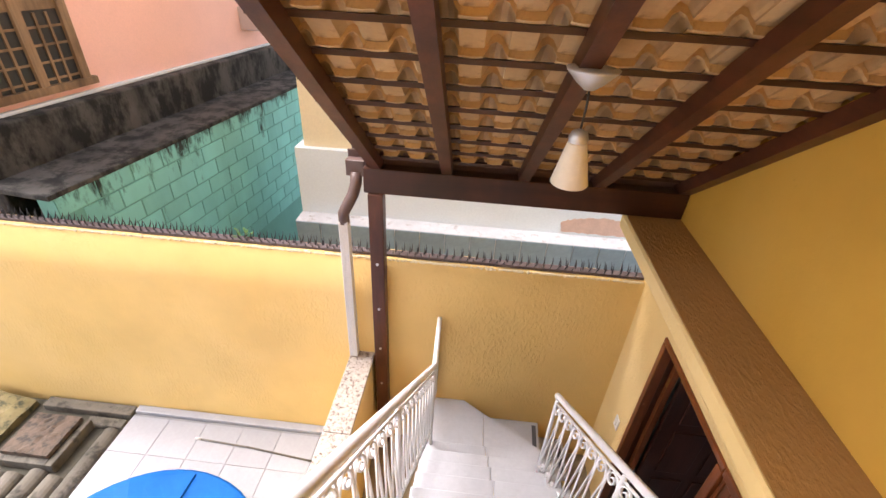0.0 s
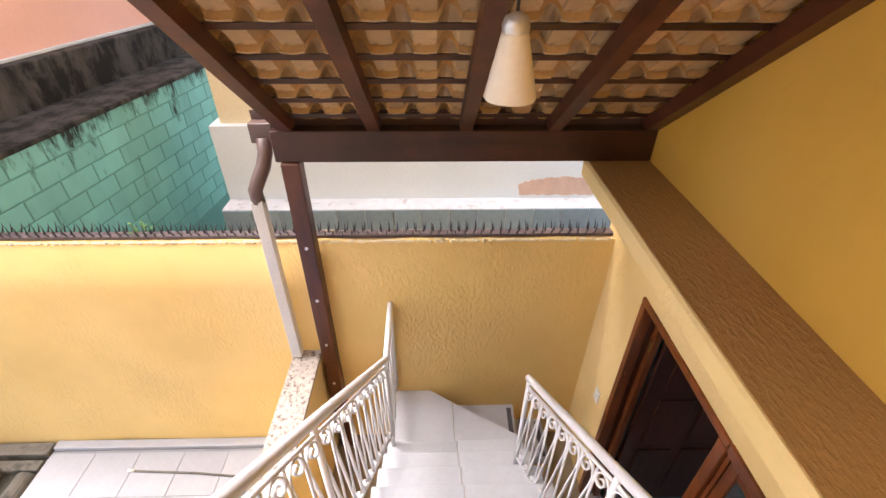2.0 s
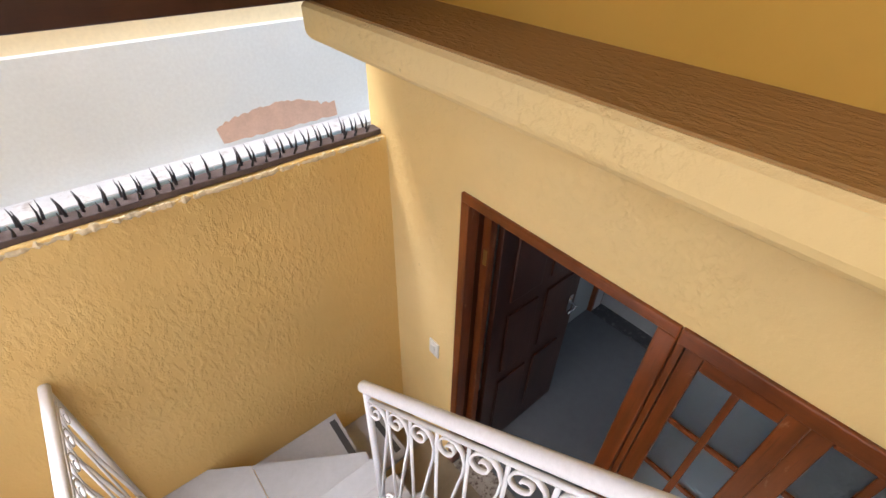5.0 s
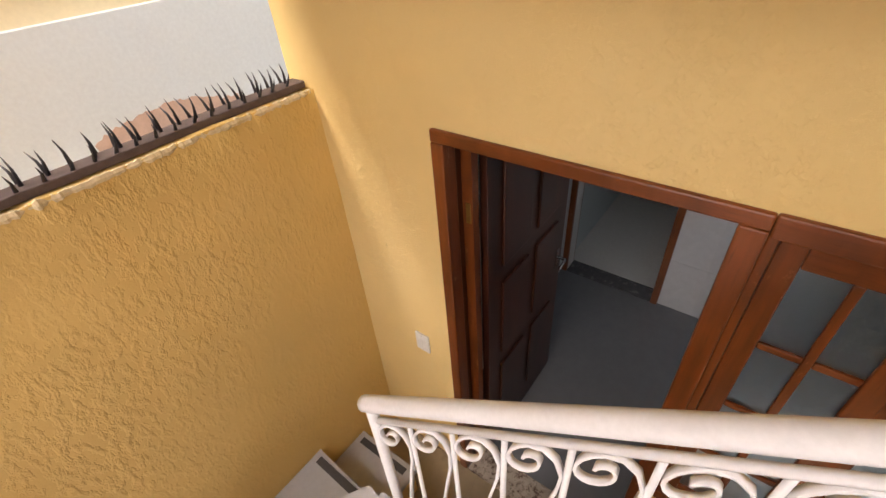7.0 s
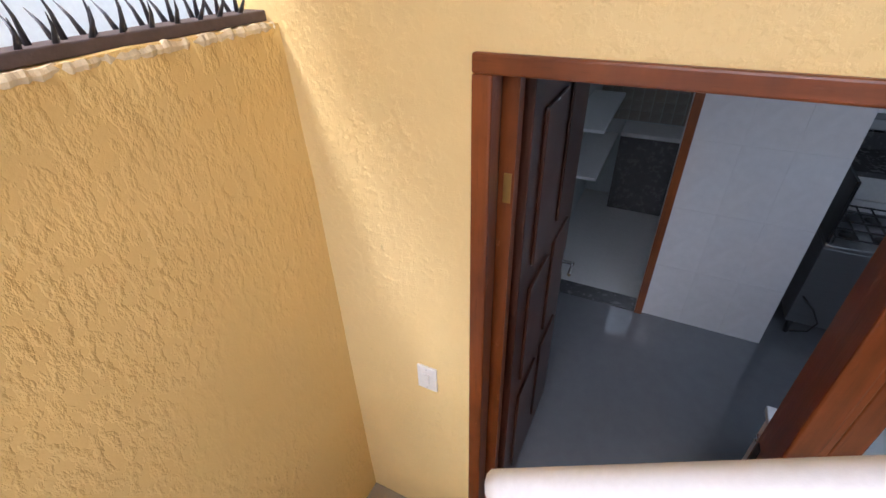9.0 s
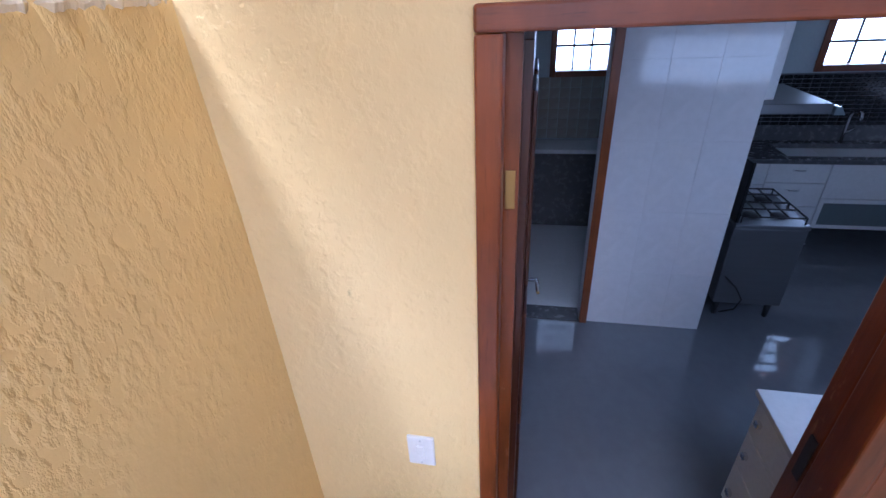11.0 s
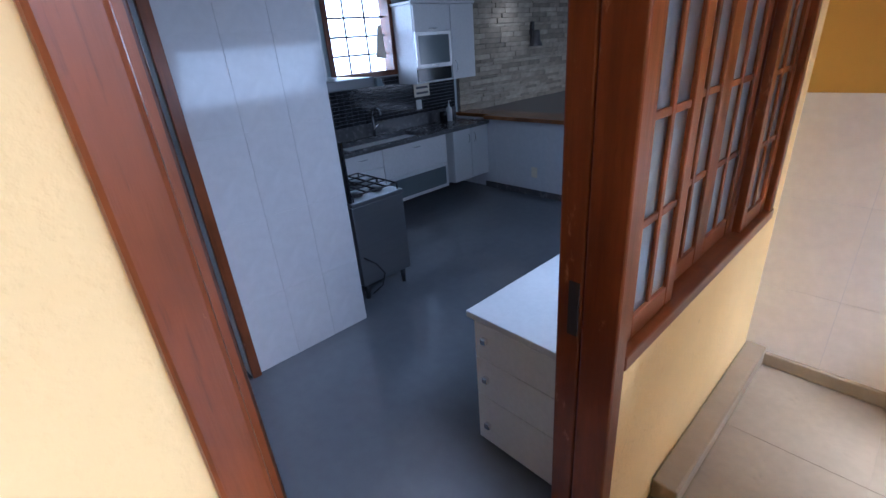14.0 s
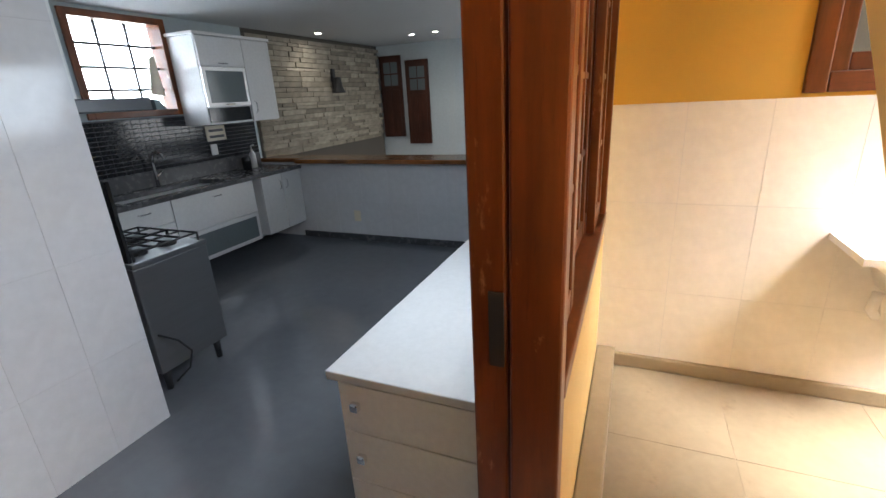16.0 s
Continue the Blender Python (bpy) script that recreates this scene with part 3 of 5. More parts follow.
edge += [(2.2 - 1.0 * k / 19 + rnd.uniform(-0.01, 0.01), 1.575 + rnd.uniform(-0.008, 0.008)) for k in range(20)]
part("peeled_patch", prism(bm, edge, 4.742, 4.748, "y"), "peel", white_house, "bare pinkish plaster where paint peeled off")
me = mesh_of(bx(-0.146, -0.006, -0.15, 0.146, 0.006, 0.15, bevel=0.004), "tile", "blue_tile")
for k in range(14):
    piece("tile", me, white_house, Matrix.Translation((-1.82 + k * 0.30, 4.502, 1.385)))

teal = root("block_wall", (-3.1, 5.0, -0.14), "teal painted concrete block wall with mould stains", "wall", "", "structure")
SKEW = Matrix.Translation((-3.40, 3.0, 0)) @ Matrix.Rotation(radians(-7.2), 4, "Z")


def skewed(bm):
    bm.transform(SKEW)
    return bm


part("wall_core", skewed(bx(-0.18, 0.05, -0.14, 0.0, 6.5, 2.42)), "teal_joint", teal, "recessed teal joints")
me = mesh_of(bx(-0.006, -0.192, -0.092, 0.006, 0.192, 0.092, bevel=0.005), "block", "teal")
for r in range(9):
    for k in range(16):
        y = 0.25 + 0.4 * k + (0.2 if r % 2 else 0)
        piece("block", me, teal, SKEW @ Matrix.Translation((0.004, y, 2.32 - 0.2 * r)))
retain = root("retaining_wall", (-3.7, 5.5, -0.14), "black mouldy concrete retaining wall and ledge", "wall", "", "structure")
part("ledge", skewed(bx(-0.62, 0.0, 2.40, 0.02, 6.5, 2.45, bevel=0.01)), "concrete", retain, "dirty concrete ledge")
part("upright", skewed(bx(-0.80, 0.12, -0.14, -0.62, 8.5, 2.88, bevel=0.02)), "concrete", retain)
pink = root("pink_house", (-4.3, 6.0, -0.14), "salmon pink neighbouring house with wooden lattice windows", "house")
part("wall", skewed(wall_x(bmesh.new(), -2.5, -0.82, 0.12, 9.0, -0.14, 7.5, [])), "pink", pink)
part("base_band", skewed(bx(-0.815, 0.13, 2.88, -0.76, 8.5, 2.91, bevel=0.005)), "white_wall", pink, "pale plaster line")
win = part("window", skewed(bx(-0.818, 0.05, 3.02, -0.80, 1.42, 4.3)), "dark_pane", pink, "dark panes in a worn wooden frame")
bm = bmesh.new()
for y in (0.02, 0.47, 0.92, 1.37):
    box(bm, -0.83, y, 3.0, -0.765, y + 0.09, 4.3)
box(bm, -0.83, -0.05, 2.97, -0.75, 1.52, 3.04)
part("frame", skewed(bm), "old_frame", win)
bm = bmesh.new()
for y in (0.11, 0.56, 1.01):
    for j in (1, 2):
        box(bm, -0.81, y + 0.12 * j - 0.012, 3.04, -0.785, y + 0.12 * j + 0.012, 3.66)
    for j in range(5):
        box(bm, -0.811, y, 3.08 + 0.15 * j, -0.787, y + 0.36, 3.10 + 0.15 * j)
part("lattice", skewed(bm), "old_frame", win)
bm = bmesh.new()
for y in (0.11, 0.56, 1.01):
    box(bm, -0.806, y, 3.70, -0.79, y + 0.36, 4.25)
part("shutter_panel", skewed(bm), "old_frame", win)
ac = part("air_conditioner", skewed(bx(-0.83, 4.25, 3.18, -0.5, 4.65, 3.5, bevel=0.02)), "alu", pink, "grey wall air conditioner")
bm = bmesh.new()
for k in range(7):
    box(bm, -0.50, 4.29, 3.21 + 0.04 * k, -0.494, 4.61, 3.225 + 0.04 * k)
part("grille", skewed(bm), "pvc_white", ac)

# ---- roof over the stair ----
SLOPE = 0.755
ANG = math.atan(SLOPE)


def roof_z(y):
    return 3.13 + SLOPE * (2.66 - y)


roof = root("porch_roof", (0.5, 2.7, 2.86), "dark timber porch roof covered with pale clay tiles", "roof", "", "structure")
part("beam", bx(-0.66, 2.79, 2.842, 1.533, 2.895, 3.03, bevel=0.008), "roof_x", roof, "dark stained eaves beam")
part("post", bx(-0.63, 2.77, -0.1, -0.52, 2.872, 2.842, bevel=0.008), "roof_z", roof, "dark stained wooden post")
for k in range(4):
    bm = tb([(-0.575, 2.764, 0.9 + 0.45 * k), (-0.575, 2.776, 0.9 + 0.45 * k)], 0.012, 8)
    part("bolt", bm, "alu", roof)
for x in (-0.57, -0.08, 0.44, 0.94, 1.495):
    bm = bmesh.new()
    y0, y1 = 2.90, -2.9
    prism(bm, [(y0, roof_z(y0)), (y0, roof_z(y0) + 0.10), (y1, roof_z(y1) + 0.10), (y1, roof_z(y1))], x - 0.035, x + 0.035 if x < 1.4 else x + 0.038, "x")
    part("rafter", bm, "roof_y", roof)
ROW = 0.186
N_ROWS = 27
for r in range(N_ROWS):
    y = 2.84 - r * ROW
    z = roof_z(y) + 0.10
    part("batten", bx(-0.68, y - 0.015, z, 1.533, y + 0.015, z + 0.022), "roof_x", roof)
# gutter beyond the eaves with its downpipe
gutter = root("gutter", (0.4, 2.97, 3.0), "brown eaves gutter with a ribbed white downpipe", "gutter")
bm = prism(bmesh.new(), [(2.94, 3.10), (2.95, 3.0), (3.05, 3.0), (3.06, 3.10), (3.05, 3.10), (3.04, 3.01), (2.96, 3.01), (2.95, 3.10)], -0.80, 1.59, "x")
part("channel", bm, "pvc_brown", gutter)
part("outlet_box", bx(-0.80, 2.86, 2.93, -0.662, 2.94, 3.05, bevel=0.008), "pvc_brown", gutter)
bm = tb([(-0.73, 2.88, 2.96), (-0.73, 2.86, 2.88), (-0.75, 2.83, 2.80), (-0.79, 2.80, 2.72), (-0.82, 2.80, 2.66), (-0.82, 2.80, 2.58)], 0.042, 12)
part("elbow", bm, "pvc_brown", gutter)
bm = bx(-0.857, 2.765, 1.22, -0.783, 2.835, 2.60, bevel=0.006)
down = part("downpipe", bm, "pvc_white", gutter, "ribbed white downpipe")
for k in range(5):
    part("rib", bx(-0.851 + k * 0.0145, 2.761, 1.225, -0.844 + k * 0.0145, 2.766, 2.595), "pvc_white", down)
# clay tiles, each one shaped with a pan and a barrel
bm = bmesh.new()
TW, TL, TH = 0.172, 0.235, 0.013
prof = [(0.0, 0.0), (0.045, -0.004), (0.09, 0.0), (0.101, 0.020), (0.113, 0.044), (0.133, 0.055), (0.153, 0.044), (0.165, 0.020), (0.178, 0.004)]
rings = []
for v in (0.0, TL):
    rings.append(([bm.verts.new((u, v, h)) for u, h in prof], [bm.verts.new((u, v, h + TH)) for u, h in prof]))
(b0, t0), (b1, t1) = rings
for j in range(len(prof) - 1):
    for q in ((b0[j], b1[j], b1[j + 1], b0[j + 1]), (t0[j], t0[j + 1], t1[j + 1], t1[j]), (b0[j], b0[j + 1], t0[j + 1], t0[j]), (b1[j + 1], b1[j], t1[j], t1[j + 1])):
        bm.faces.new(q)
bm.faces.new((b0[0], t0[0], t1[0], b1[0]))
bm.faces.new((b0[-1], b1[-1], t1[-1], t0[-1]))
low = [[bm.verts.new((u, v, h - d)) for u, h in prof] for v, d in ((-0.016, -TH), (-0.016, 0.016), (0.0, 0.016))]
for a, b in zip(low, low[1:]):
    for j in range(len(prof) - 1):
        bm.faces.new((a[j], a[j + 1], b[j + 1], b[j]))
tile_mesh = mesh_of(bm, "roof_tile", "tile_clay")
rnd = random.Random(2)
for r in range(N_ROWS - 1):
    y = 2.84 - r * ROW
    z = roof_z(y) + 0.10 + 0.036
    for k in range(14):
        x = -0.68 + k * TW + rnd.uniform(-0.003, 0.003)
        m = Matrix.Translation((x, y - 0.03, z + 0.008 + rnd.uniform(-0.002, 0.002))) @ Matrix.Rotation(-ANG + radians(3.4), 4, "X") @ Matrix.Rotation(rnd.uniform(-0.012, 0.012), 4, "Z")
        piece("roof_tile", tile_mesh, roof, m)

# hanging lamp
LX, LY = 0.455, 1.55
lamp = root("pendant_lamp", (LX, LY, 3.48), "porch pendant lamp with frosted glass cone and aluminium canopy", "lamp")
part("shade", lathe(bmesh.new(), LX, LY, [(0.066, 3.575), (0.070, 3.58), (0.036, 3.728), (0.030, 3.742), (0.026, 3.737), (0.062, 3.58), (0.066, 3.575)]), "frosted", lamp, "frosted glass cone")
part("cap", lathe(bmesh.new(), LX, LY, [(0.033, 3.735), (0.035, 3.752), (0.028, 3.772), (0.008, 3.782), (0.0, 3.782)]), "alu", lamp)
part("cord", tb([(LX, LY, 3.77), (LX + 0.004, LY, 3.86), (LX, LY, 3.94)], 0.004, 6), "cable", lamp)
part("canopy", lathe(bmesh.new(), LX, LY, [(0.0, 3.912), (0.018, 3.914), (0.045, 3.935), (0.084, 3.974), (0.087, 3.982), (0.0, 3.985)]), "alu", lamp)
part("mount", tb([(LX - 0.03, LY, 3.98), (LX - 0.03, LY, 4.04)], 0.012, 8), "alu", lamp)

# wall plate on the upper wall
plate = root("blank_plate", (1.53, 0.95, 3.05), "white blank switch plate on the ochre wall", "switch plate")
part("plate", bx(1.523, 0.885, 3.005, 1.534, 0.975, 3.11, bevel=0.003), "plastic_white", plate)
for z in (3.02, 3.095):
    part("screw", tb([(1.521, 0.93, z), (1.525, 0.93, z)], 0.004, 8), "alu", plate)

# ---- spike strip on the boundary wall ----
spikes = root("wall_spikes", (-1.7, 2.96, 2.23), "dark steel anti-climb spikes on a brown strip", "spikes", "", "stuff")
part("strip", bx(-5.0, 2.915, 2.232, 1.49, 2.985, 2.258, bevel=0.004), "spike_base", spikes, "brown spike base strip")
bm = bmesh.new()
rnd = random.Random(5)
for k in range(108):
    x = -4.95 + k * 0.0595
    for dy, lean, h0 in ((0.0, -0.5, 0.06), (0.028, 0.0, 0.09), (0.052, 0.6, 0.068)):
        h = h0 * rnd.uniform(0.8, 1.0)
        base = Vector((x + rnd.uniform(-0.006, 0.006) + (0.02 if dy else 0), 2.928 + dy, 2.254))
        tip = base + Vector((rnd.uniform(-0.012, 0.006), lean * 0.06, h))
        mid = base.lerp(tip, 0.55) + Vector((0.004, 0, 0))
        tube(bm, [base, mid, tip], 0.0068, 5, 0.0006)
part("spike_row", bm, "spike", spikes)
# weed growing between the spikes
weed = root("weed", (-1.72, 2.95, 2.25), "small green weed on the wall top", "plant")
bm = bmesh.new()
for k in range(26):
    a, t = rnd.uniform(0, 6.28), rnd.uniform(0.2, 1.0)
    p = Vector((-1.72 + 0.07 * math.cos(a) * t, 2.95 + 0.03 * math.sin(a), 2.255 + rnd.uniform(0.0, 0.08)))
    s = Vector((math.cos(a), math.sin(a), 0.5)) * 0.03
    w = Vector((-math.sin(a), math.cos(a), 0)) * 0.01
    bm.faces.new([bm.verts.new(q) for q in (p, p + s * 0.5 + w, p + s, p + s * 0.5 - w)])
part("leaf_cluster", bm, "leaf", weed)

# ---- stair ----
stair = root("staircase", (0.4, 1.2, 0.0), "white tiled outdoor staircase with an ochre plastered body", "staircase", "", "structure")
pts = []
for i in range(10):
    y = Y0 - i * RUN
    pts += [(y, LAND + i * RISE - 0.032), (y, LAND + (i + 1) * RISE - 0.032)]
top_y = Y0 - 9 * RUN
pts += [(top_y - 0.15, TERR - 0.032), (top_y - 0.15, TERR - 0.25), (0.05, 2.2), (0.71, 1.42), (1.83, 0.03), (1.9, 0.0), (Y0, 0.0)]
part("body", prism(bmesh.new(), pts, -0.08, 0.84, "x"), "wall_fine", stair, "ochre plastered stair body")
for i in range(1, 11):
    y = Y0 - (i - 1) * RUN
    z = LAND + i * RISE
    depth = RUN + 0.025
    for x0, x1 in ((-0.10, 0.408), (0.411, 0.90)):
        part("tread", bx(x0, y - depth + 0.022, z - 0.03, x1, y + 0.022, z, bevel=0.006), "tread", stair)
    part("riser", bx(-0.082, y - 0.004, z - RISE + 0.002, 0.845, y + 0.006, z - 0.031), "tread", stair)
out = [(-0.10, Y0 + 0.002), (0.90, Y0 + 0.002), (0.93, 2.42), (0.21, 2.878), (-0.10, 2.878)]
part("landing_body", prism(bmesh.new(), [(-0.08, Y0 + 0.01), (0.87, Y0 + 0.01), (0.90, 2.41), (0.19, 2.876), (-0.08, 2.876)], 0.0, LAND - 0.03, "z"), "wall_fine", stair)
part("landing_tile", prism(bmesh.new(), [(-0.10, Y0 + 0.024), (0.40, Y0 + 0.024), (0.40, 2.75), (0.21, 2.876), (-0.10, 2.876)], LAND - 0.03, LAND, "z"), "tread", stair)
part("landing_tile", prism(bmesh.new(), [(0.404, Y0 + 0.024), (0.905, Y0 + 0.024), (0.93, 2.42), (0.404, 2.747)], LAND - 0.03, LAND, "z"), "tread", stair)
part("winder_body", prism(bmesh.new(), [(0.22, 2.876), (0.91, 2.44), (0.95, 2.876)], 0.0, 0.40, "z"), "wall_fine", stair)
part("winder_tread", prism(bmesh.new(), [(0.20, 2.877), (0.93, 2.425), (0.96, 2.877)], 0.402, 0.43, "z"), "tread", stair)
part("grip_strip", prism(bmesh.new(), [(0.885, 2.56), (0.925, 2.55), (0.935, 2.84), (0.895, 2.84)], 0.431, 0.434, "z"), "grip", stair, "dark anti-slip strip")
part("lower_step_body", bx(0.93, 2.46, 0.0, 1.22, 2.876, 0.185), "wall_fine", stair)
part("lower_tread", bx(0.925, 2.45, 0.187, 1.24, 2.877, 0.215, bevel=0.006), "tread", stair)
part("grip_strip", bx(1.17, 2.5, 0.216, 1.21, 2.84, 0.219), "grip", stair, "dark anti-slip strip")


# railings of white iron with scrolls
def strap(pts, side, width=0.014, thick=0.005):
    """Flat iron bar bent along pts, its breadth along side."""
    bm = bmesh.new()
    rings = []
    for k, p in enumerate(pts):
        t = (pts[min(k + 1, len(pts) - 1)] - pts[max(k - 1, 0)]).normalized()
        n = t.cross(side).normalized() * (thick / 2)
        w = side * (width / 2)
        rings.append([bm.verts.new(p + q) for q in (n + w, n - w, -n - w, -n + w)])
    for a, b in zip(rings, rings[1:]):
        for j in range(4):
            f = bm.faces.new((a[j], a[(j + 1) % 4], b[(j + 1) % 4], b[j]))
            f.smooth = j in (0, 2)
    bm.faces.new(rings[0][::-1])
    bm.faces.new(rings[-1])
    bmesh.ops.recalc_face_normals(bm, faces=bm.faces[:])
    return bm


def scroll(p, u, v, size, turns=1.15):
    """A curl that opens clockwise and ends at its top."""
    pts = []
    for k in range(19):
        f = k / 18
        a = math.pi / 2 + 2 * math.pi * turns * (1 - f)
        pts.append(p + (u * math.cos(a) + v * math.sin(a)) * size * (0.24 + 0.76 * f))
    return pts


def railing(name, a, b, height, at, label, post_drop=0.0):
    """A sloping or level railing whose handrail runs from a to b."""
    a, b = Vector(a), Vector(b)
    rail = root(name, at, label, "railing", "stair railings")
    part("handrail", tb([a - (b - a).normalized() * 0.02, a, b, b + (b - a).normalized() * 0.02], 0.020, 12), "white_metal", rail, "white iron tube handrail")
    up = Vector((0, 0, 1))
    d = (b - a).normalized()
    n_cell = max(1, round((b - a).length / 0.135))
    t0, t1 = -0.065, -height + 0.08
    part("top_bar", tb([a + up * t0, b + up * t0], 0.008, 6), "white_metal", rail)
    part("bottom_bar", tb([a + up * t1, b + up * t1], 0.008, 6), "white_metal", rail)
    posts = [0, n_cell] if n_cell < 8 else [0, n_cell // 2, n_cell]
    for k in range(n_cell + 1):
        p = a + (b - a) * (k / n_cell)
        if k in posts:
            part("post", tb([p + up * (-0.01), p + up * (-height - post_drop)], 0.014, 8), "white_metal", rail)
        else:
            part("baluster", tb([p + up * t0, p + up * t1], 0.006, 6), "white_metal", rail)
        if k < n_cell:
            q = a + (b - a) * ((k + 1) / n_cell)
            u = -d
            side = u.cross(up).normalized()
            cell = (q - p).length
            top = q + up * (t0 - 0.062) + u * cell * 0.40
            curl = scroll(top, u, up, 0.050)
            curl += [q + u * cell * c + up * (t0 - h) for c, h in ((0.62, 0.020), (0.82, 0.050), (0.93, 0.095), (0.90, 0.15), (0.78, 0.22))]
            curl += [q + u * cell * 0.16 + up * (t1 + 0.09), q + u * cell * 0.06 + up * (t1 + 0.01)]
            part("scroll", strap(curl, side), "white_metal", rail, "wrought scroll of flat iron")
            foot = scroll(q + up * (t1 + 0.052) + u * cell * 0.60, -u, -up, 0.040)
            part("foot_scroll", strap(foot, side, 0.013), "white_metal", rail, "small wrought scroll")
    return rail


railing("stair_railing", (0.92, 0.25, 3.10), (0.782, 1.98, 1.900), 0.86, (0.81, 1.1, 1.5), "white wrought-iron stair railing with scrolls beside the house")
railing("stair_railing", (-0.19, 0.25, 3.52), (-0.055, 2.22, 1.80), 0.86, (-0.06, 1.1, 1.5), "white wrought-iron stair railing with scrolls above the yard")
railing("landing_railing", (-0.055, 2.24, 1.72), (-0.075, 2.86, 1.67), 0.95, (-0.06, 2.5, LAND), "short white wrought-iron landing railing meeting the wall")

# parapet with a speckled granite coping between stair and yard
structure("wall_parapet", bx(-0.83, -0.4, -0.12, -0.66, 2.88, 1.18), "wall_fine", "ochre parapet beside the yard", "wall")
par = root("coping", (-0.74, 1.2, 1.18), "speckled granite coping stones on the parapet", "coping", "", "structure")
for k, (y0, y1) in enumerate(((2.0, 2.85), (1.12, 1.996), (0.24, 1.116))):
    part("stone", bx(-0.86, y0, 1.181, -0.645, y1, 1.212, bevel=0.006), "granite", par)

# ---- yard ----
yard = root("pavement_yard", (-2.0, 1.0, -0.14), "white tiled yard paving with grey joints", "paving", "", "structure")
part("bed", bx(-3.32, -3.0, -0.13, -0.835, 2.875, -0.055), "grout", yard)
me = mesh_of(bx(-0.203, -0.203, -0.006, 0.203, 0.203, 0.006, bevel=0.002), "tile", "yard_tile")
for i in range(6):
    for j in range(9):
        piece("tile", me, yard, Matrix.Translation((-3.11 + 0.41 * i, 2.56 - 0.41 * j, -0.052)))
part("kerb", bx(-3.3, 2.79, -0.05, -0.835, 2.872, 0.0, bevel=0.008), "yard_tile", yard, "white tiled kerb at the wall foot")
pipe = root("floor_pipe", (-1.7, 2.45, -0.04), "grey plastic pipe lying on the yard tiles", "pipe")
part("pipe", tb([(-2.47, 2.58, -0.036), (-1.9, 2.55, -0.035), (-1.2, 2.48, -0.036)], 0.010, 8), "concrete_dirty", pipe)
part("end_cap", tb([(-2.51, 2.582, -0.033), (-2.45, 2.579, -0.033)], 0.014, 8), "pvc_white", pipe)

cover = root("round_pool_cover", (-2.27, 1.14, -0.04), "round blue tarpaulin cover with folded seams on the yard", "pool cover")
part("rim", lathe(bmesh.new(), -2.27, 1.14, [(1.04, -0.045), (1.06, 0.02), (1.05, 0.09), (1.0, 0.095)], 48), "tarp", cover)
bm = bmesh.new()
N = 48
ctr = bm.verts.new((-2.27, 1.14, 0.125))
rings = []
for r in (0.25, 0.5, 0.75, 0.92, 1.03):
    rings.append([bm.verts.new((-2.27 + r * math.cos(2 * math.pi * j / N), 1.14 + r * math.sin(2 * math.pi * j / N), 0.125 - 0.03 * r + 0.012 * noise.noise((r * 3, j * 0.4, 1)) + (0.01 if j % 8 == 0 else 0))) for j in range(N)])
for j in range(N):
    bm.faces.new((ctr, rings[0][j], rings[0][(j + 1) % N]))
    for a, b in zip(rings, rings[1:]):
        f = bm.faces.new((a[j], b[j], b[(j + 1) % N], a[(j + 1) % N]))
part("sheet", bm, "tarp", cover, "creased blue sheet")
bm = bmesh.new()
for k in range(3):
    a = 0.5 + k * 1.05
    c, s = math.cos(a), math.sin(a)
    prism(bm, [(-2.27 + 0.1 * c, 1.14 + 0.1 * s), (-2.27 + 1.0 * c - 0.03 * s, 1.14 + 1.0 * s + 0.03 * c), (-2.27 + 1.0 * c + 0.03 * s, 1.14 + 1.0 * s - 0.03 * c)], 0.105, 0.122, "z")
part("seam", bm, "tarp", cover)

drain = root("old_roof_bed", (-4.0, 1.8, -0.14), "weathered cement roof tiles and a broken box in a dark bed", "rubble", "", "structure")
part("bed", bx(-5.0, -2.0, -0.14, -3.325, 2.87, -0.10), "moss", drain, "dark wet bed")
part("edge_board", bx(-4.32, 2.74, -0.10, -3.325, 2.86, -0.01, bevel=0.01), "concrete_dirty", drain, "grey edging slab")
bm = bmesh.new()
for j in range(9):
    a0, a1 = math.pi * j / 9, math.pi * (j + 1) / 9
    for r0, r1 in ((0.055, 0.075),):
        vs = [(r * math.cos(a), y, r * math.sin(a)) for y in (-0.4, 0.4) for r, a in ((r0, a0), (r0, a1), (r1, a1), (r1, a0))]
        v = [bm.verts.new(q) for q in vs]
        for f in ((0, 1, 2, 3), (7, 6, 5, 4), (3, 2, 6, 7), (1, 0, 4, 5), (0, 3, 7, 4), (2, 1, 5, 6)):
            bm.faces.new([v[i] for i in f])
me = mesh_of(bm, "half_round_tile", "concrete_dirty")
for k in range(8):
    for j in range(4):
        shift = 0.52 if k == 0 else 0.0
        piece("half_round_tile", me, drain, Matrix.Translation((-3.42 - 0.19 * k, 1.66 + shift - 0.78 * j + rnd.uniform(-0.03, 0.03), -0.10 + 0.012 * (j % 2))) @ Matrix.Rotation(rnd.uniform(-0.03, 0.03), 4, "Z") @ Matrix.Diagonal((1.2, 1, 1.1, 1)))
part("slab", bx(-3.74, 2.60, -0.10, -3.33, 2.70, -0.03, bevel=0.012), "concrete_dirty", drain, "grey cement slab")
crate = root("broken_box", (-3.95, 2.4, -0.1), "dirty broken cement box with a cracked brown lid", "box")
bm = bmesh.new()
for a in ((-4.22, 2.10, -0.1, -4.15, 2.62, 0.02), (-3.72, 2.10, -0.1, -3.65, 2.62, 0.02), (-4.15, 2.10, -0.1, -3.72, 2.17, 0.02), (-4.15, 2.55, -0.1, -3.72, 2.62, 0.02)):
    box(bm, *a, bevel=0.008)
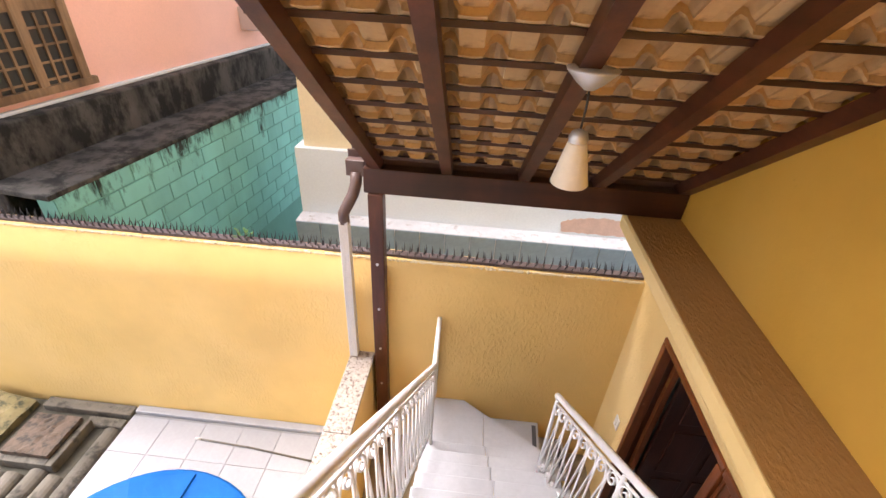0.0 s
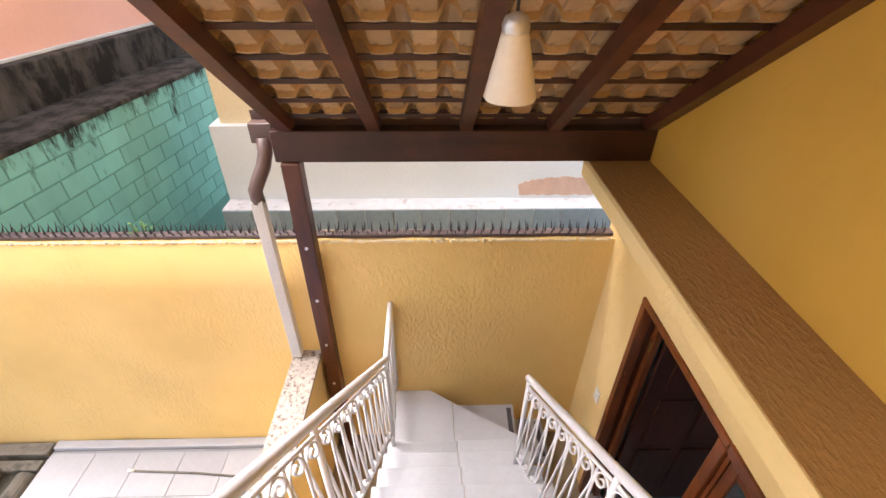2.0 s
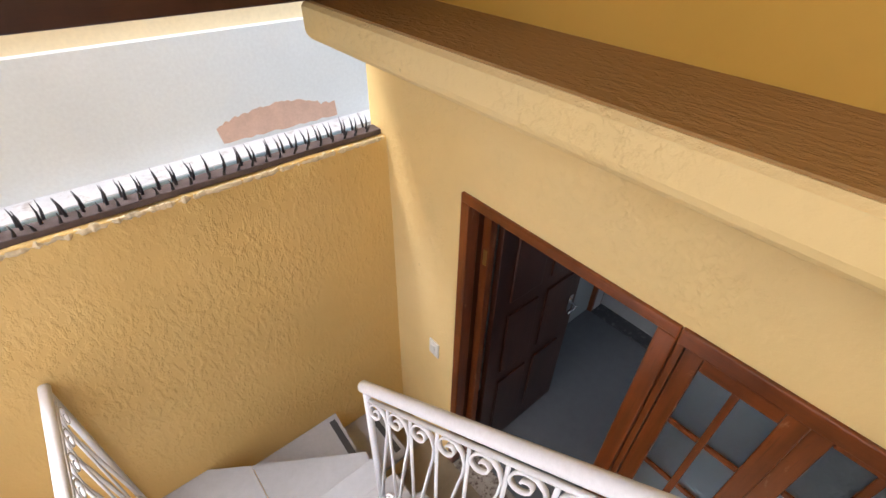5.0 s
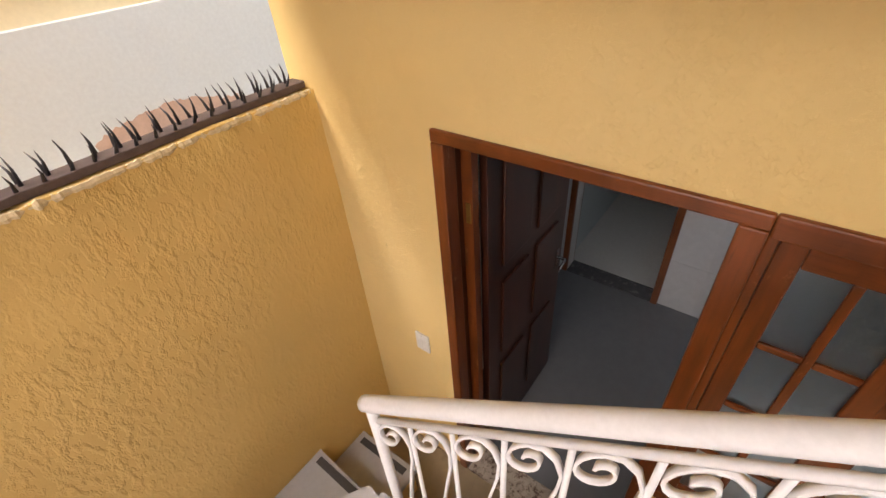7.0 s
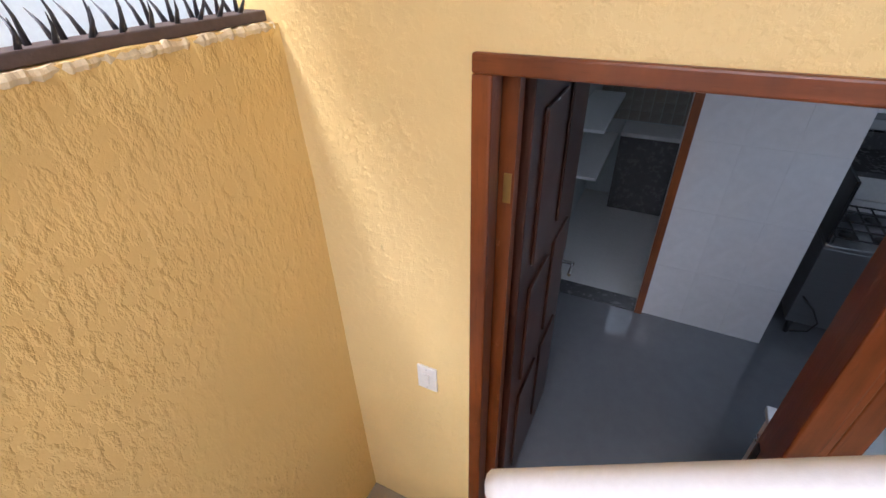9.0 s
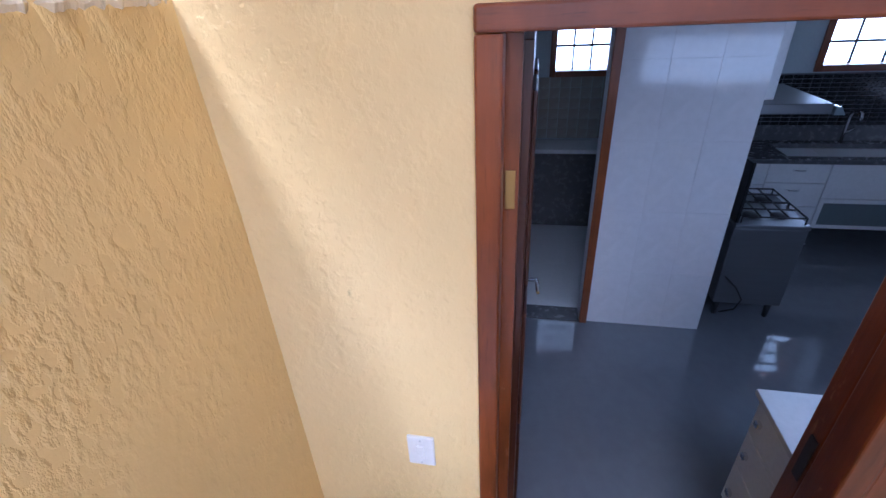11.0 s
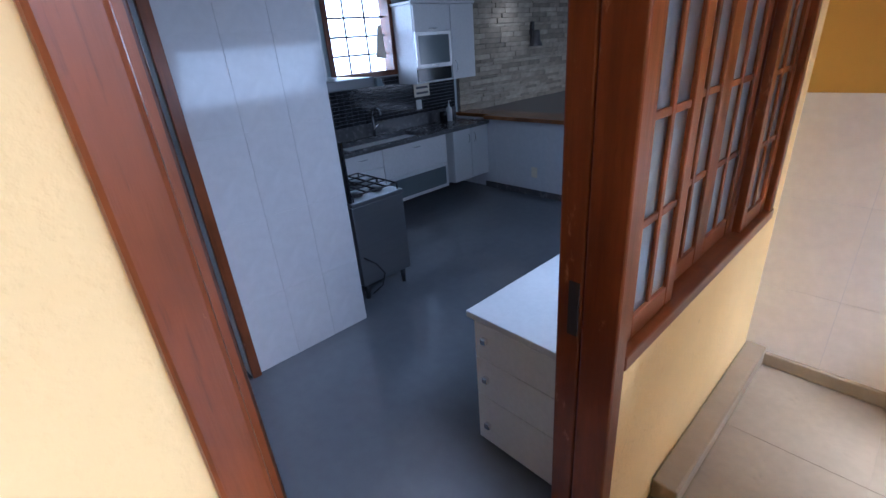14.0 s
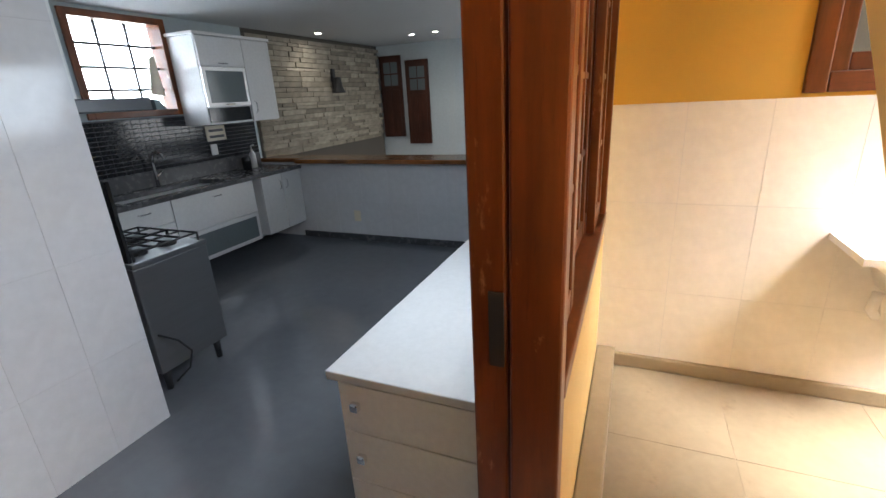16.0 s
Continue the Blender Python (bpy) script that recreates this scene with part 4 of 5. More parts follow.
part("sides", bm, "concrete_dirty", crate)
bm = bmesh.new()
rows = [[bm.verts.new((-4.2 + 0.04 * i + 0.012 * noise.noise((i, j, 1)), 2.16 + 0.04 * j + 0.012 * noise.noise((i, j, 7)), 0.075 + 0.02 * noise.noise((i * 0.9, j * 0.9, 3)))) for j in range(12)] for i in range(13)]
for i in range(12):
    for j in range(11):
        bm.faces.new((rows[i][j], rows[i + 1][j], rows[i + 1][j + 1], rows[i][j + 1]))
ext = bmesh.ops.extrude_face_region(bm, geom=bm.faces[:])
for v in ext["geom"]:
    if isinstance(v, bmesh.types.BMVert):
        v.co.z -= 0.05
bmesh.ops.recalc_face_normals(bm, faces=bm.faces[:])
part("lid", bm, "rust_lid", crate, "cracked brown lid")
bm = bmesh.new()
rows = [[bm.verts.new((-5.0 + 0.07 * i, 1.3 + 0.1 * j, -0.02 + 0.14 * (1 - i / 8) + 0.03 * noise.noise((i * 0.8, j * 0.8, 5)))) for j in range(16)] for i in range(9)]
for i in range(8):
    for j in range(15):
        bm.faces.new((rows[i][j], rows[i + 1][j], rows[i + 1][j + 1], rows[i][j + 1]))
ext = bmesh.ops.extrude_face_region(bm, geom=bm.faces[:])
for v in ext["geom"]:
    if isinstance(v, bmesh.types.BMVert):
        v.co.z = -0.13
bmesh.ops.recalc_face_normals(bm, faces=bm.faces[:])
part("mossy_slope", bm, "moss_slope", drain, "yellowed mossy cement slope")

# ---- kitchen door ----
FX0, FX1 = 1.485, 1.665
door = root("door_1", (1.575, 1.87, 0.0), "open panelled dark wood door in a reddish wooden frame", "door", "", "structure")
part("jamb", bx(FX0, 2.285, 0.0, 1.555, 2.335, 2.1455, bevel=0.006), "wood_z", door, "worn reddish wooden jamb")
# this inner jamb is coloured dark for the shade of the deep recess
part("inner_jamb", bx(1.560, 2.3005, 0.0, FX1, 2.335, 2.1455, bevel=0.004), "leaf_and_shade", door)
part("jamb", bx(FX0, 1.3990, 0.0, 1.585, 1.46, 2.1455, bevel=0.006), "wood_z", door, "worn reddish wooden jamb")
part("inner_jamb", bx(1.592, 1.402, 0.0, FX1, 1.452, 2.19, bevel=0.006), "wood_z", door)
# gap between the jamb pieces backed in dark for its shade
part("groove", bx(1.584, 1.414, 0.0, 1.593, 1.446, 2.18), "leaf_and_shade", door)
part("head", bx(FX0, 1.399, 2.146, 1.555, 2.335, 2.19, bevel=0.006), "wood_y", door, "reddish wooden door head")
# inner head dark too: recess shade put into the colour
part("inner_head", bx(1.560, 1.453, 2.1605, FX1, 2.2995, 2.19, bevel=0.004), "leaf_and_shade", door)
part("stop", bx(1.60, 2.255, 0.0, 1.64, 2.30, 2.160), "wood_z", door)
part("threshold", bx(1.49, 1.461, -0.02, 1.66, 2.279, 0.012, bevel=0.004), "granite", door, "stone threshold")
leaf = part("leaf", bx(1.67, 2.235, 0.012, 2.47, 2.27, 2.12, bevel=0.003), "leaf_and_shade", door, "dark panelled door leaf standing open")
for z0, z1 in ((0.2, 0.75), (0.85, 1.35), (1.45, 2.0)):
    for x0, x1 in ((1.78, 2.03), (2.11, 2.36)):
        part("panel", bx(x0, 2.222, z0, x1, 2.236, z1, bevel=0.006), "leaf_and_shade", leaf)
part("door_handle", tb([(2.41, 2.235, 1.06), (2.41, 2.18, 1.06), (2.31, 2.175, 1.06)], 0.009, 8), "chrome", leaf, "chrome lever handle")
part("escutcheon", bx(2.39, 2.229, 0.98, 2.43, 2.236, 1.12, bevel=0.002), "chrome", leaf)
for z in (1.78, 0.25):
    part("hinge", bx(1.596, 2.262, z, 1.5995, 2.284, z + 0.09, bevel=0.001), "brass", door, "brass butt hinge")
part("strike_plate", bx(1.595, 1.4585, 0.98, 1.625, 1.4625, 1.14), "black_iron", door, "dark strike plate")

# ---- kitchen window beside the door ----
w1 = root("window_1", (1.575, 0.7, 0.85), "reddish wooden sliding window with small frosted panes", "window", "", "structure")
part("window_frame", bx(1.506, 1.375, 0.932, 1.655, 1.3985, 2.129, bevel=0.004), "wood_z", w1)
part("window_frame", bx(1.487, 0.0, 0.93, 1.655, 0.055, 2.192, bevel=0.006), "wood_z", w1)
part("window_frame", bx(1.487, 0.056, 2.13, 1.655, 1.3985, 2.192, bevel=0.006), "wood_y", w1)
part("window_sill", bx(1.484, -0.01, 0.88, 1.655, 1.3985, 0.93, bevel=0.006), "wood_y", w1, "worn reddish wooden sill")


def sash(parent, y0, y1, x, z0=0.932, z1=2.128):
    s = part("sash", bx(x, y0, z0, x + 0.032, y0 + 0.055, z1, bevel=0.004), "wood_z", parent)
    part("stile", bx(x, y1 - 0.055, z0, x + 0.032, y1, z1, bevel=0.004), "wood_z", s)
    for a, b in ((z0, z0 + 0.07), (z1 - 0.07, z1)):
        part("rail", bx(x + 0.001, y0 + 0.0555, a, x + 0.031, y1 - 0.0555, b, bevel=0.004), "wood_y", s)
    ym = (y0 + y1) / 2
    part("mullion", bx(x + 0.004, ym - 0.011, z0 + 0.0705, x + 0.028, ym + 0.011, z1 - 0.0705, bevel=0.003), "wood_z", s)
    h = (z1 - z0 - 0.14) / 4
    for k in range(4):
        zc = z0 + 0.07 + h * k
        for a, b in ((y0 + 0.0555, ym - 0.0115), (ym + 0.0115, y1 - 0.0555)):
            if k:
                part("glazing_bar", bx(x + 0.005, a, zc - 0.011, x + 0.027, b, zc + 0.011, bevel=0.003), "wood_y", s)
            p = part("pane", bx(x + 0.013, a - 0.004, zc, x + 0.018, b + 0.004, zc + h), "ribbed", s, "frosted bluish pane")
            p.visible_shadow = False


SW = (1.374 - 0.056) / 4
for k in range(4):
    sash(w1, 0.056 + SW * k + 0.001, 0.056 + SW * (k + 1) - 0.001 + (0.02 if k in (1,) else 0), 1.512 if k in (0, 3) else 1.55)

# light switch outside
sw = root("light_switch", (1.495, 2.48, 1.0), "white double rocker light switch on the ochre wall", "light switch")
part("plate", bx(1.489, 2.467, 0.978, 1.499, 2.547, 1.098, bevel=0.003), "plastic_white", sw)
part("rocker", bx(1.484, 2.497, 1.013, 1.490, 2.519, 1.063, bevel=0.002), "plastic_white", sw)
for z in (0.990, 1.086):
    part("screw", tb([(1.487, 2.507, z), (1.49, 2.507, z)], 0.0035, 8), "alu", sw)

# ---- laundry nook ----
w2 = root("window_2", (0.4, -0.28, 1.48), "small wooden window with patterned glass", "window", "", "structure")
for a in ((0.04, -0.37, 1.42, 0.12, -0.185, 2.16), (0.68, -0.37, 1.42, 0.76, -0.185, 2.16)):
    part("window_frame", bx(*a, bevel=0.006), "wood_z", w2)
for z0, z1 in ((1.42, 1.50), (2.08, 2.16)):
    part("window_frame", bx(0.121, -0.37, z0, 0.679, -0.185, z1, bevel=0.006), "wood_x", w2)
part("sash", bx(0.60, -0.30, 1.501, 0.679, -0.26, 2.079, bevel=0.004), "wood_z", w2)
part("sash", bx(0.121, -0.30, 1.501, 0.20, -0.26, 2.079, bevel=0.004), "wood_z", w2)
part("sash", bx(0.201, -0.30, 1.501, 0.599, -0.26, 1.57, bevel=0.004), "wood_x", w2)
part("sash", bx(0.201, -0.30, 2.01, 0.599, -0.26, 2.079, bevel=0.004), "wood_x", w2)
part("pane", bx(0.20, -0.283, 1.56, 0.60, -0.277, 2.02), "grey_pane", w2, "patterned grey glass")
basin = root("laundry_basin", (0.3, -0.02, 0.6), "white ceramic basin on a wall bracket with a tap hose", "basin")
bm = bmesh.new()
prism(bm, [(0.56, 0.80), (0.56, 0.83), (-0.05, 0.83), (-0.05, 0.80)], -0.196, 0.16, "y")
part("rim", bm, "plastic_white", basin)
part("bowl", prism(bmesh.new(), [(0.52, 0.80), (0.40, 0.70), (0.36, 0.60), (0.0, 0.60), (-0.05, 0.80)], -0.196, 0.12, "y"), "plastic_white", basin)
part("waste_pipe", tb([(0.40, -0.05, 0.62), (0.41, -0.05, 0.54), (0.38, -0.08, 0.50), (0.34, -0.19, 0.50)], 0.02, 10), "pvc_white", basin)

# ---- kitchen furniture ----
ch = root("drawer_cabinet", (1.95, 0.6, 0.0), "white low drawer cabinet with clear knobs below the window", "cabinet")
part("body", bx(1.675, -0.55, 0.03, 2.19, 1.24, 0.682, bevel=0.003), "lacquer", ch)
part("top", bx(1.668, -0.57, 0.685, 2.215, 1.262, 0.715, bevel=0.004), "top_white", ch, "white laminate top")
for k, (z0, z1) in enumerate(((0.50, 0.675), (0.30, 0.495), (0.04, 0.295))):
    d = part("drawer", bx(1.69, 1.2405, z0, 2.18, 1.252, z1, bevel=0.002), "lacquer", ch)
    part("knob", bx(2.105, 1.2525, z0 + 0.09, 2.135, 1.275, z0 + 0.12, bevel=0.006), "chrome", d, "small clear knob")

# stove
st = root("gas_stove", (3.95, 0.64, 0.0), "grey steel four-burner gas stove on black legs", "stove")
SX0, SX1, SY0, SY1, SZ = 3.67, 4.24, 0.42, 0.865, 0.77
part("body", bx(SX0, SY0, 0.13, SX1, SY1, SZ - 0.03, bevel=0.006), "steel", st)
part("hob", bx(SX0 - 0.006, SY0 - 0.006, SZ - 0.028, SX1 + 0.006, SY1, SZ, bevel=0.006), "steel", st, "steel hob")
for x in (SX0 + 0.05, SX1 - 0.05):
    for y in (SY0 + 0.05, SY1 - 0.05):
        part("leg", tb([(x, y, 0.0), (x, y, 0.13)], 0.016, 8, 0.024), "black_iron", st, "black plastic leg")
part("lid", bx(SX0 + 0.01, SY1 - 0.02, SZ + 0.005, SX1 - 0.01, SY1 + 0.0, SZ + 0.42, bevel=0.004), "black_gloss", st, "raised black glass lid")
part("oven_door", bx(SX0 + 0.02, SY0 - 0.012, 0.2, SX1 - 0.02, SY0 - 0.001, 0.62, bevel=0.004), "black_gloss", st, "dark oven door")
part("oven_handle", tb([(SX0 + 0.06, SY0 - 0.04, 0.60), (SX1 - 0.06, SY0 - 0.04, 0.60)], 0.009, 8), "chrome", st)
for k in range(5):
    part("knob", tb([(SX0 + 0.1 + 0.09 * k, SY0 - 0.002, 0.69), (SX0 + 0.1 + 0.09 * k, SY0 - 0.025, 0.69)], 0.016, 10), "chrome", st)
for x in (SX0 + 0.15, SX1 - 0.15):
    for y in (SY0 + 0.13, SY1 - 0.14):
        bur = part("burner", lathe(bmesh.new(), x, y, [(0.05, SZ), (0.05, SZ + 0.012), (0.035, SZ + 0.02), (0.0, SZ + 0.022)], 16), "black_iron", st)
for x0, x1 in ((SX0 + 0.03, (SX0 + SX1) / 2 - 0.005), ((SX0 + SX1) / 2 + 0.005, SX1 - 0.03)):
    y0, y1, z, xm = SY0 + 0.02, SY1 - 0.04, SZ + 0.045, (x0 + x1) / 2
    bm = tb([(x0, y0, z), (x1, y0, z), (x1, y1, z), (x0, y1, z), (x0, y0, z)], 0.006, 6)
    for a, b in (((xm, y0), (xm, y1)), ((x0, (y0 + y1) / 2), (x1, (y0 + y1) / 2)), ((x0, y0 + 0.11), (x1, y0 + 0.11)), ((x0, y1 - 0.11), (x1, y1 - 0.11))):
        tube(bm, [(*a, z + 0.004), (*b, z + 0.004)], 0.006, 6)
    for x in (x0, x1):
        for y in (y0, y1):
            tube(bm, [(x, y, z), (x, y, SZ + 0.001)], 0.006, 6)
    part("pan_support", bm, "black_iron", st, "black iron pan support")
part("power_cord", tb([(SX0 - 0.004, SY1 - 0.03, 0.36), (SX0 - 0.05, SY1 - 0.1, 0.30), (SX0 - 0.05, SY1 - 0.16, 0.2), (SX0 - 0.03, SY1 - 0.14, 0.1), (SX0 - 0.02, SY1 - 0.05, 0.06)], 0.006, 6), "cable", st, "black hanging power cord")

# range hood on the wall behind the stove
hd = root("range_hood", (3.95, 0.8, 1.5), "flat steel range hood with a glass visor above the stove", "range hood")
part("body", bx(3.64, 0.56, 1.50, 4.26, 0.985, 1.56, bevel=0.006), "steel", hd)
part("visor", prism(bmesh.new(), [(0.50, 1.50), (0.558, 1.50), (0.558, 1.55), (0.53, 1.545)], 3.62, 4.28, "x"), "grey_pane", hd, "smoked glass visor")
part("duct", bx(3.75, 0.83, 1.562, 3.92, 0.985, CEIL - 0.002, bevel=0.004), "lacquer", hd, "white duct cover")

# base units along the window wall, hung clear of the floor
CX0, CX1 = 4.86, 5.40
BASE = "wall-hung white base units"


def pull(p, parent, along="y"):
    x, y, z = p
    d = (0, 0.05, 0) if along == "y" else (0, 0, 0.05)
    a, b = Vector((x, y, z)) - Vector(d), Vector((x, y, z)) + Vector(d)
    o = Vector((-0.025, 0, 0))
    part("handle", tb([a, a * 0.85 + b * 0.15 + o, a * 0.15 + b * 0.85 + o, b], 0.005, 6), "chrome", parent, "bowed chrome handle")


def unit(y0, y1, label, fronts):
    u = root("base_cabinet", (5.1, (y0 + y1) / 2, 0.18), label, "cabinet", BASE)
    part("body", bx(CX0 + 0.02, y0 + 0.002, 0.19, CX1 + 0.018, y1 - 0.002, 0.798), "lacquer", u)
    for kind, a, b, z0, z1 in fronts:
        f = part(kind, bx(CX0, a + 0.003, z0 + 0.002, CX0 + 0.019, b - 0.003, z1 - 0.002, bevel=0.002), "lacquer", u)
        if kind == "glass_door":
            part("pane", bx(CX0 - 0.003, a + 0.04, z0 + 0.04, CX0 - 0.001, b - 0.04, z1 - 0.04), "grey_pane", f, "grey glass panel")
        else:
            pull((CX0, (a + b) / 2 if kind == "drawer" else (b - 0.05 if a < -1.6 else a + 0.05), z1 - 0.06 if kind == "drawer" else z1 - 0.12), f, "y" if kind == "drawer" else "z")
    return u


unit(0.2, 0.98, "white base cabinet with drawer fronts", [("drawer", 0.2, 0.98, 0.6, 0.8), ("drawer", 0.2, 0.98, 0.4, 0.598), ("drawer", 0.2, 0.98, 0.19, 0.398)])
unit(-0.28, 0.198, "white base cabinet with stacked drawers", [("drawer", -0.28, 0.198, 0.62, 0.8), ("drawer", -0.28, 0.198, 0.4, 0.618), ("drawer", -0.28, 0.198, 0.19, 0.398)])
unit(-1.18, -0.282, "white sink cabinet with a grey glass flap door", [("drawer", -1.18, -0.282, 0.48, 0.8), ("glass_door", -1.18, -0.282, 0.19, 0.478)])
unit(-1.89, -1.29, "white base cabinet with two hinged doors", [("door", -1.59, -1.29, 0.19, 0.8), ("door", -1.89, -1.592, 0.19, 0.8)])
ct = root("worktop", (5.1, -0.5, 0.80), "dark grey granite worktop with a sunken sink", "worktop")
bm = bmesh.new()
for a in ((4.83, 0.05, 5.42, 0.985), (4.83, -1.895, 5.42, -0.95), (4.83, -0.948, 4.93, 0.048), (5.30, -0.948, 5.42, 0.048)):
    box(bm, a[0], a[1], 0.80, a[2], a[3], 0.84, bevel=0.004)
part("slab", bm, "counter", ct)
bm = bmesh.new()
for a in ((4.93, -0.95, 0.66, 5.30, 0.05, 0.665), (4.93, -0.95, 0.665, 4.935, 0.05, 0.80), (5.295, -0.95, 0.665, 5.30, 0.05, 0.80), (4.935, -0.95, 0.665, 5.295, -0.945, 0.80), (4.935, 0.045, 0.665, 5.295, 0.05, 0.80)):
    box(bm, *a)
part("sink", bm, "counter", ct, "dark sink bowl")
part("upstand", bx(5.395, -1.895, 0.841, 5.419, 0.985, 0.98, bevel=0.003), "counter", ct)
fa = root("kitchen_tap", (5.33, -0.55, 0.84), "tall chrome kitchen tap at the sink", "tap")
part("spout", tb([(5.34, -0.55, 0.84), (5.34, -0.55, 1.08), (5.32, -0.55, 1.13), (5.27, -0.55, 1.15), (5.20, -0.55, 1.13), (5.18, -0.55, 1.08)], 0.014, 10), "chrome", fa)
part("lever", tb([(5.34, -0.55, 0.93), (5.34, -0.62, 0.97)], 0.009, 8), "chrome", fa)
bt = root("soap_bottle", (5.3, -1.62, 0.84), "pale plastic soap bottle on the worktop", "bottle")
part("bottle", lathe(bmesh.new(), 5.28, -1.66, [(0.0, 0.841), (0.035, 0.842), (0.035, 0.99), (0.012, 1.02), (0.012, 1.04), (0.0, 1.04)], 16), "plastic_white", bt)
part("pump", tb([(5.28, -1.66, 1.04), (5.28, -1.66, 1.08), (5.24, -1.66, 1.085)], 0.007, 6), "plastic_white", bt)
jr = root("dark_jar", (5.28, -1.55, 0.84), "small dark jar beside the soap bottle", "jar")
part("jar", lathe(bmesh.new(), 5.26, -1.54, [(0.0, 0.841), (0.045, 0.842), (0.048, 0.95), (0.04, 0.97), (0.0, 0.972)], 16), "black_gloss", jr)

# wall cabinet
wc = root("wall_cabinet", (5.25, -1.45, 1.33), "white wall cabinet with a grey glass flap and open niche", "cabinet")
part("body", bx(5.08, -1.93, 1.34, 5.418, -1.02, 2.12), "lacquer", wc)
part("cornice", bx(5.05, -1.95, 2.122, 5.418, -1.0, 2.15, bevel=0.004), "lacquer", wc)
part("door", bx(5.055, -1.55, 1.86, 5.078, -1.025, 2.115, bevel=0.002), "lacquer", wc)
part("door", bx(5.055, -1.928, 1.345, 5.078, -1.556, 2.115, bevel=0.002), "lacquer", wc)
g = part("flap", bx(5.055, -1.55, 1.50, 5.078, -1.025, 1.855, bevel=0.002), "alu", wc, "aluminium framed flap")
part("pane", bx(5.052, -1.51, 1.535, 5.054, -1.065, 1.82), "grey_pane", g, "grey glass panel")
# no hollow here: a flat dark sheet paints the niche's inner shade
part("niche", bx(5.070, -1.54, 1.36, 5.079, -1.03, 1.49), "black_gloss", wc, "flat dark panel for the shade inside the open niche")
part("handle", tb([(5.055, -1.34, 1.885), (5.035, -1.32, 1.885), (5.035, -1.24, 1.885), (5.055, -1.22, 1.885)], 0.005, 6), "chrome", wc)
part("handle", tb([(5.05, -1.34, 1.52), (5.035, -1.32, 1.52), (5.035, -1.24, 1.52), (5.05, -1.22, 1.52)], 0.005, 6), "chrome", wc)
part("handle", tb([(5.055, -1.60, 1.42), (5.03, -1.60, 1.44), (5.03, -1.60, 1.52), (5.055, -1.60, 1.54)], 0.005, 6), "chrome", wc)


def barred_window(name, y0, y1, z0, z1, ny, nz, label):
    w = root(name, (5.5, (y0 + y1) / 2, z0), label, "window", "", "structure")
    for a, b in ((y0 - 0.05, y0 + 0.005), (y1 - 0.005, y1 + 0.05)):
        part("window_frame", bx(5.40, a, z0 - 0.05, 5.57, b, z1 + 0.05, bevel=0.004), "wood_z", w)
    for a, b in ((z0 - 0.05, z0 + 0.005), (z1 - 0.005, z1 + 0.05)):
        part("window_frame", bx(5.40, y0 + 0.006, a, 5.57, y1 - 0.006, b, bevel=0.004), "wood_y", w)
    for k in range(1, ny):
        y = y0 + (y1 - y0) * k / ny
        part("bar", bx(5.50, y - 0.008, z0, 5.516, y + 0.008, z1), "black_iron", w)
    for k in range(1, nz):
        z = z0 + (z1 - z0) * k / nz
        part("bar", bx(5.517, y0, z - 0.01, 5.532, y1, z + 0.01), "black_iron", w)
    p = part("pane", bx(5.54, y0, z0, 5.545, y1, z1), "pane", w)
    p.visible_shadow = False
    return w


kw = barred_window("window_3", -0.98, -0.22, 1.50, 2.22, 3, 4, "kitchen window with dark iron bars and wooden frame")
barred_window("window_4", 1.55, 2.05, 1.50, 2.15, 3, 3, "small pantry window with dark bars")
bag = root("hanging_cloth", (5.45, -0.9, 1.6), "yellowish cloth hanging at the window", "cloth")
part("cloth", prism(bmesh.new(), [(-0.93, 1.62), (-0.80, 1.64), (-0.86, 1.95), (-0.91, 1.97)], 5.47, 5.482, "x"), "frosted", bag)

# breakfast bar top
bar = root("breakfast_bar", (4.0, -1.95, 0.86), "varnished wooden breakfast bar top on the low wall", "bar top")
part("top", bx(2.7, -2.2, 0.862, 4.84, -1.80, 0.905, bevel=0.006), "bar_wood", bar)
part("top_end", bx(4.842, -2.2, 0.862, 5.41, -1.905, 0.905, bevel=0.006), "bar_wood", bar)
ou = root("wall_outlet", (4.15, -1.89, 0.3), "yellowed wall outlet low on the tiles", "outlet")
part("plate", bx(4.11, -1.888, 0.22, 4.19, -1.878, 0.34, bevel=0.003), "frosted", ou)
sk = root("wall_socket", (5.405, -1.2, 1.1), "white wall socket on the dark mosaic", "socket")
part("plate", bx(5.39, -1.32, 1.03, 5.403, -1.24, 1.14, bevel=0.003), "plastic_white", sk)
sg = root("small_sign", (5.405, -1.2, 1.25), "small pale decorative plaque on the mosaic", "plaque")
part("board", bx(5.39, -1.46, 1.17, 5.403, -1.22, 1.32, bevel=0.003), "frosted", sg)
for k in range(2):
    part("lettering_bar", bx(5.386, -1.43, 1.20 + 0.06 * k, 5.389, -1.25, 1.225 + 0.06 * k), "counter", sg)

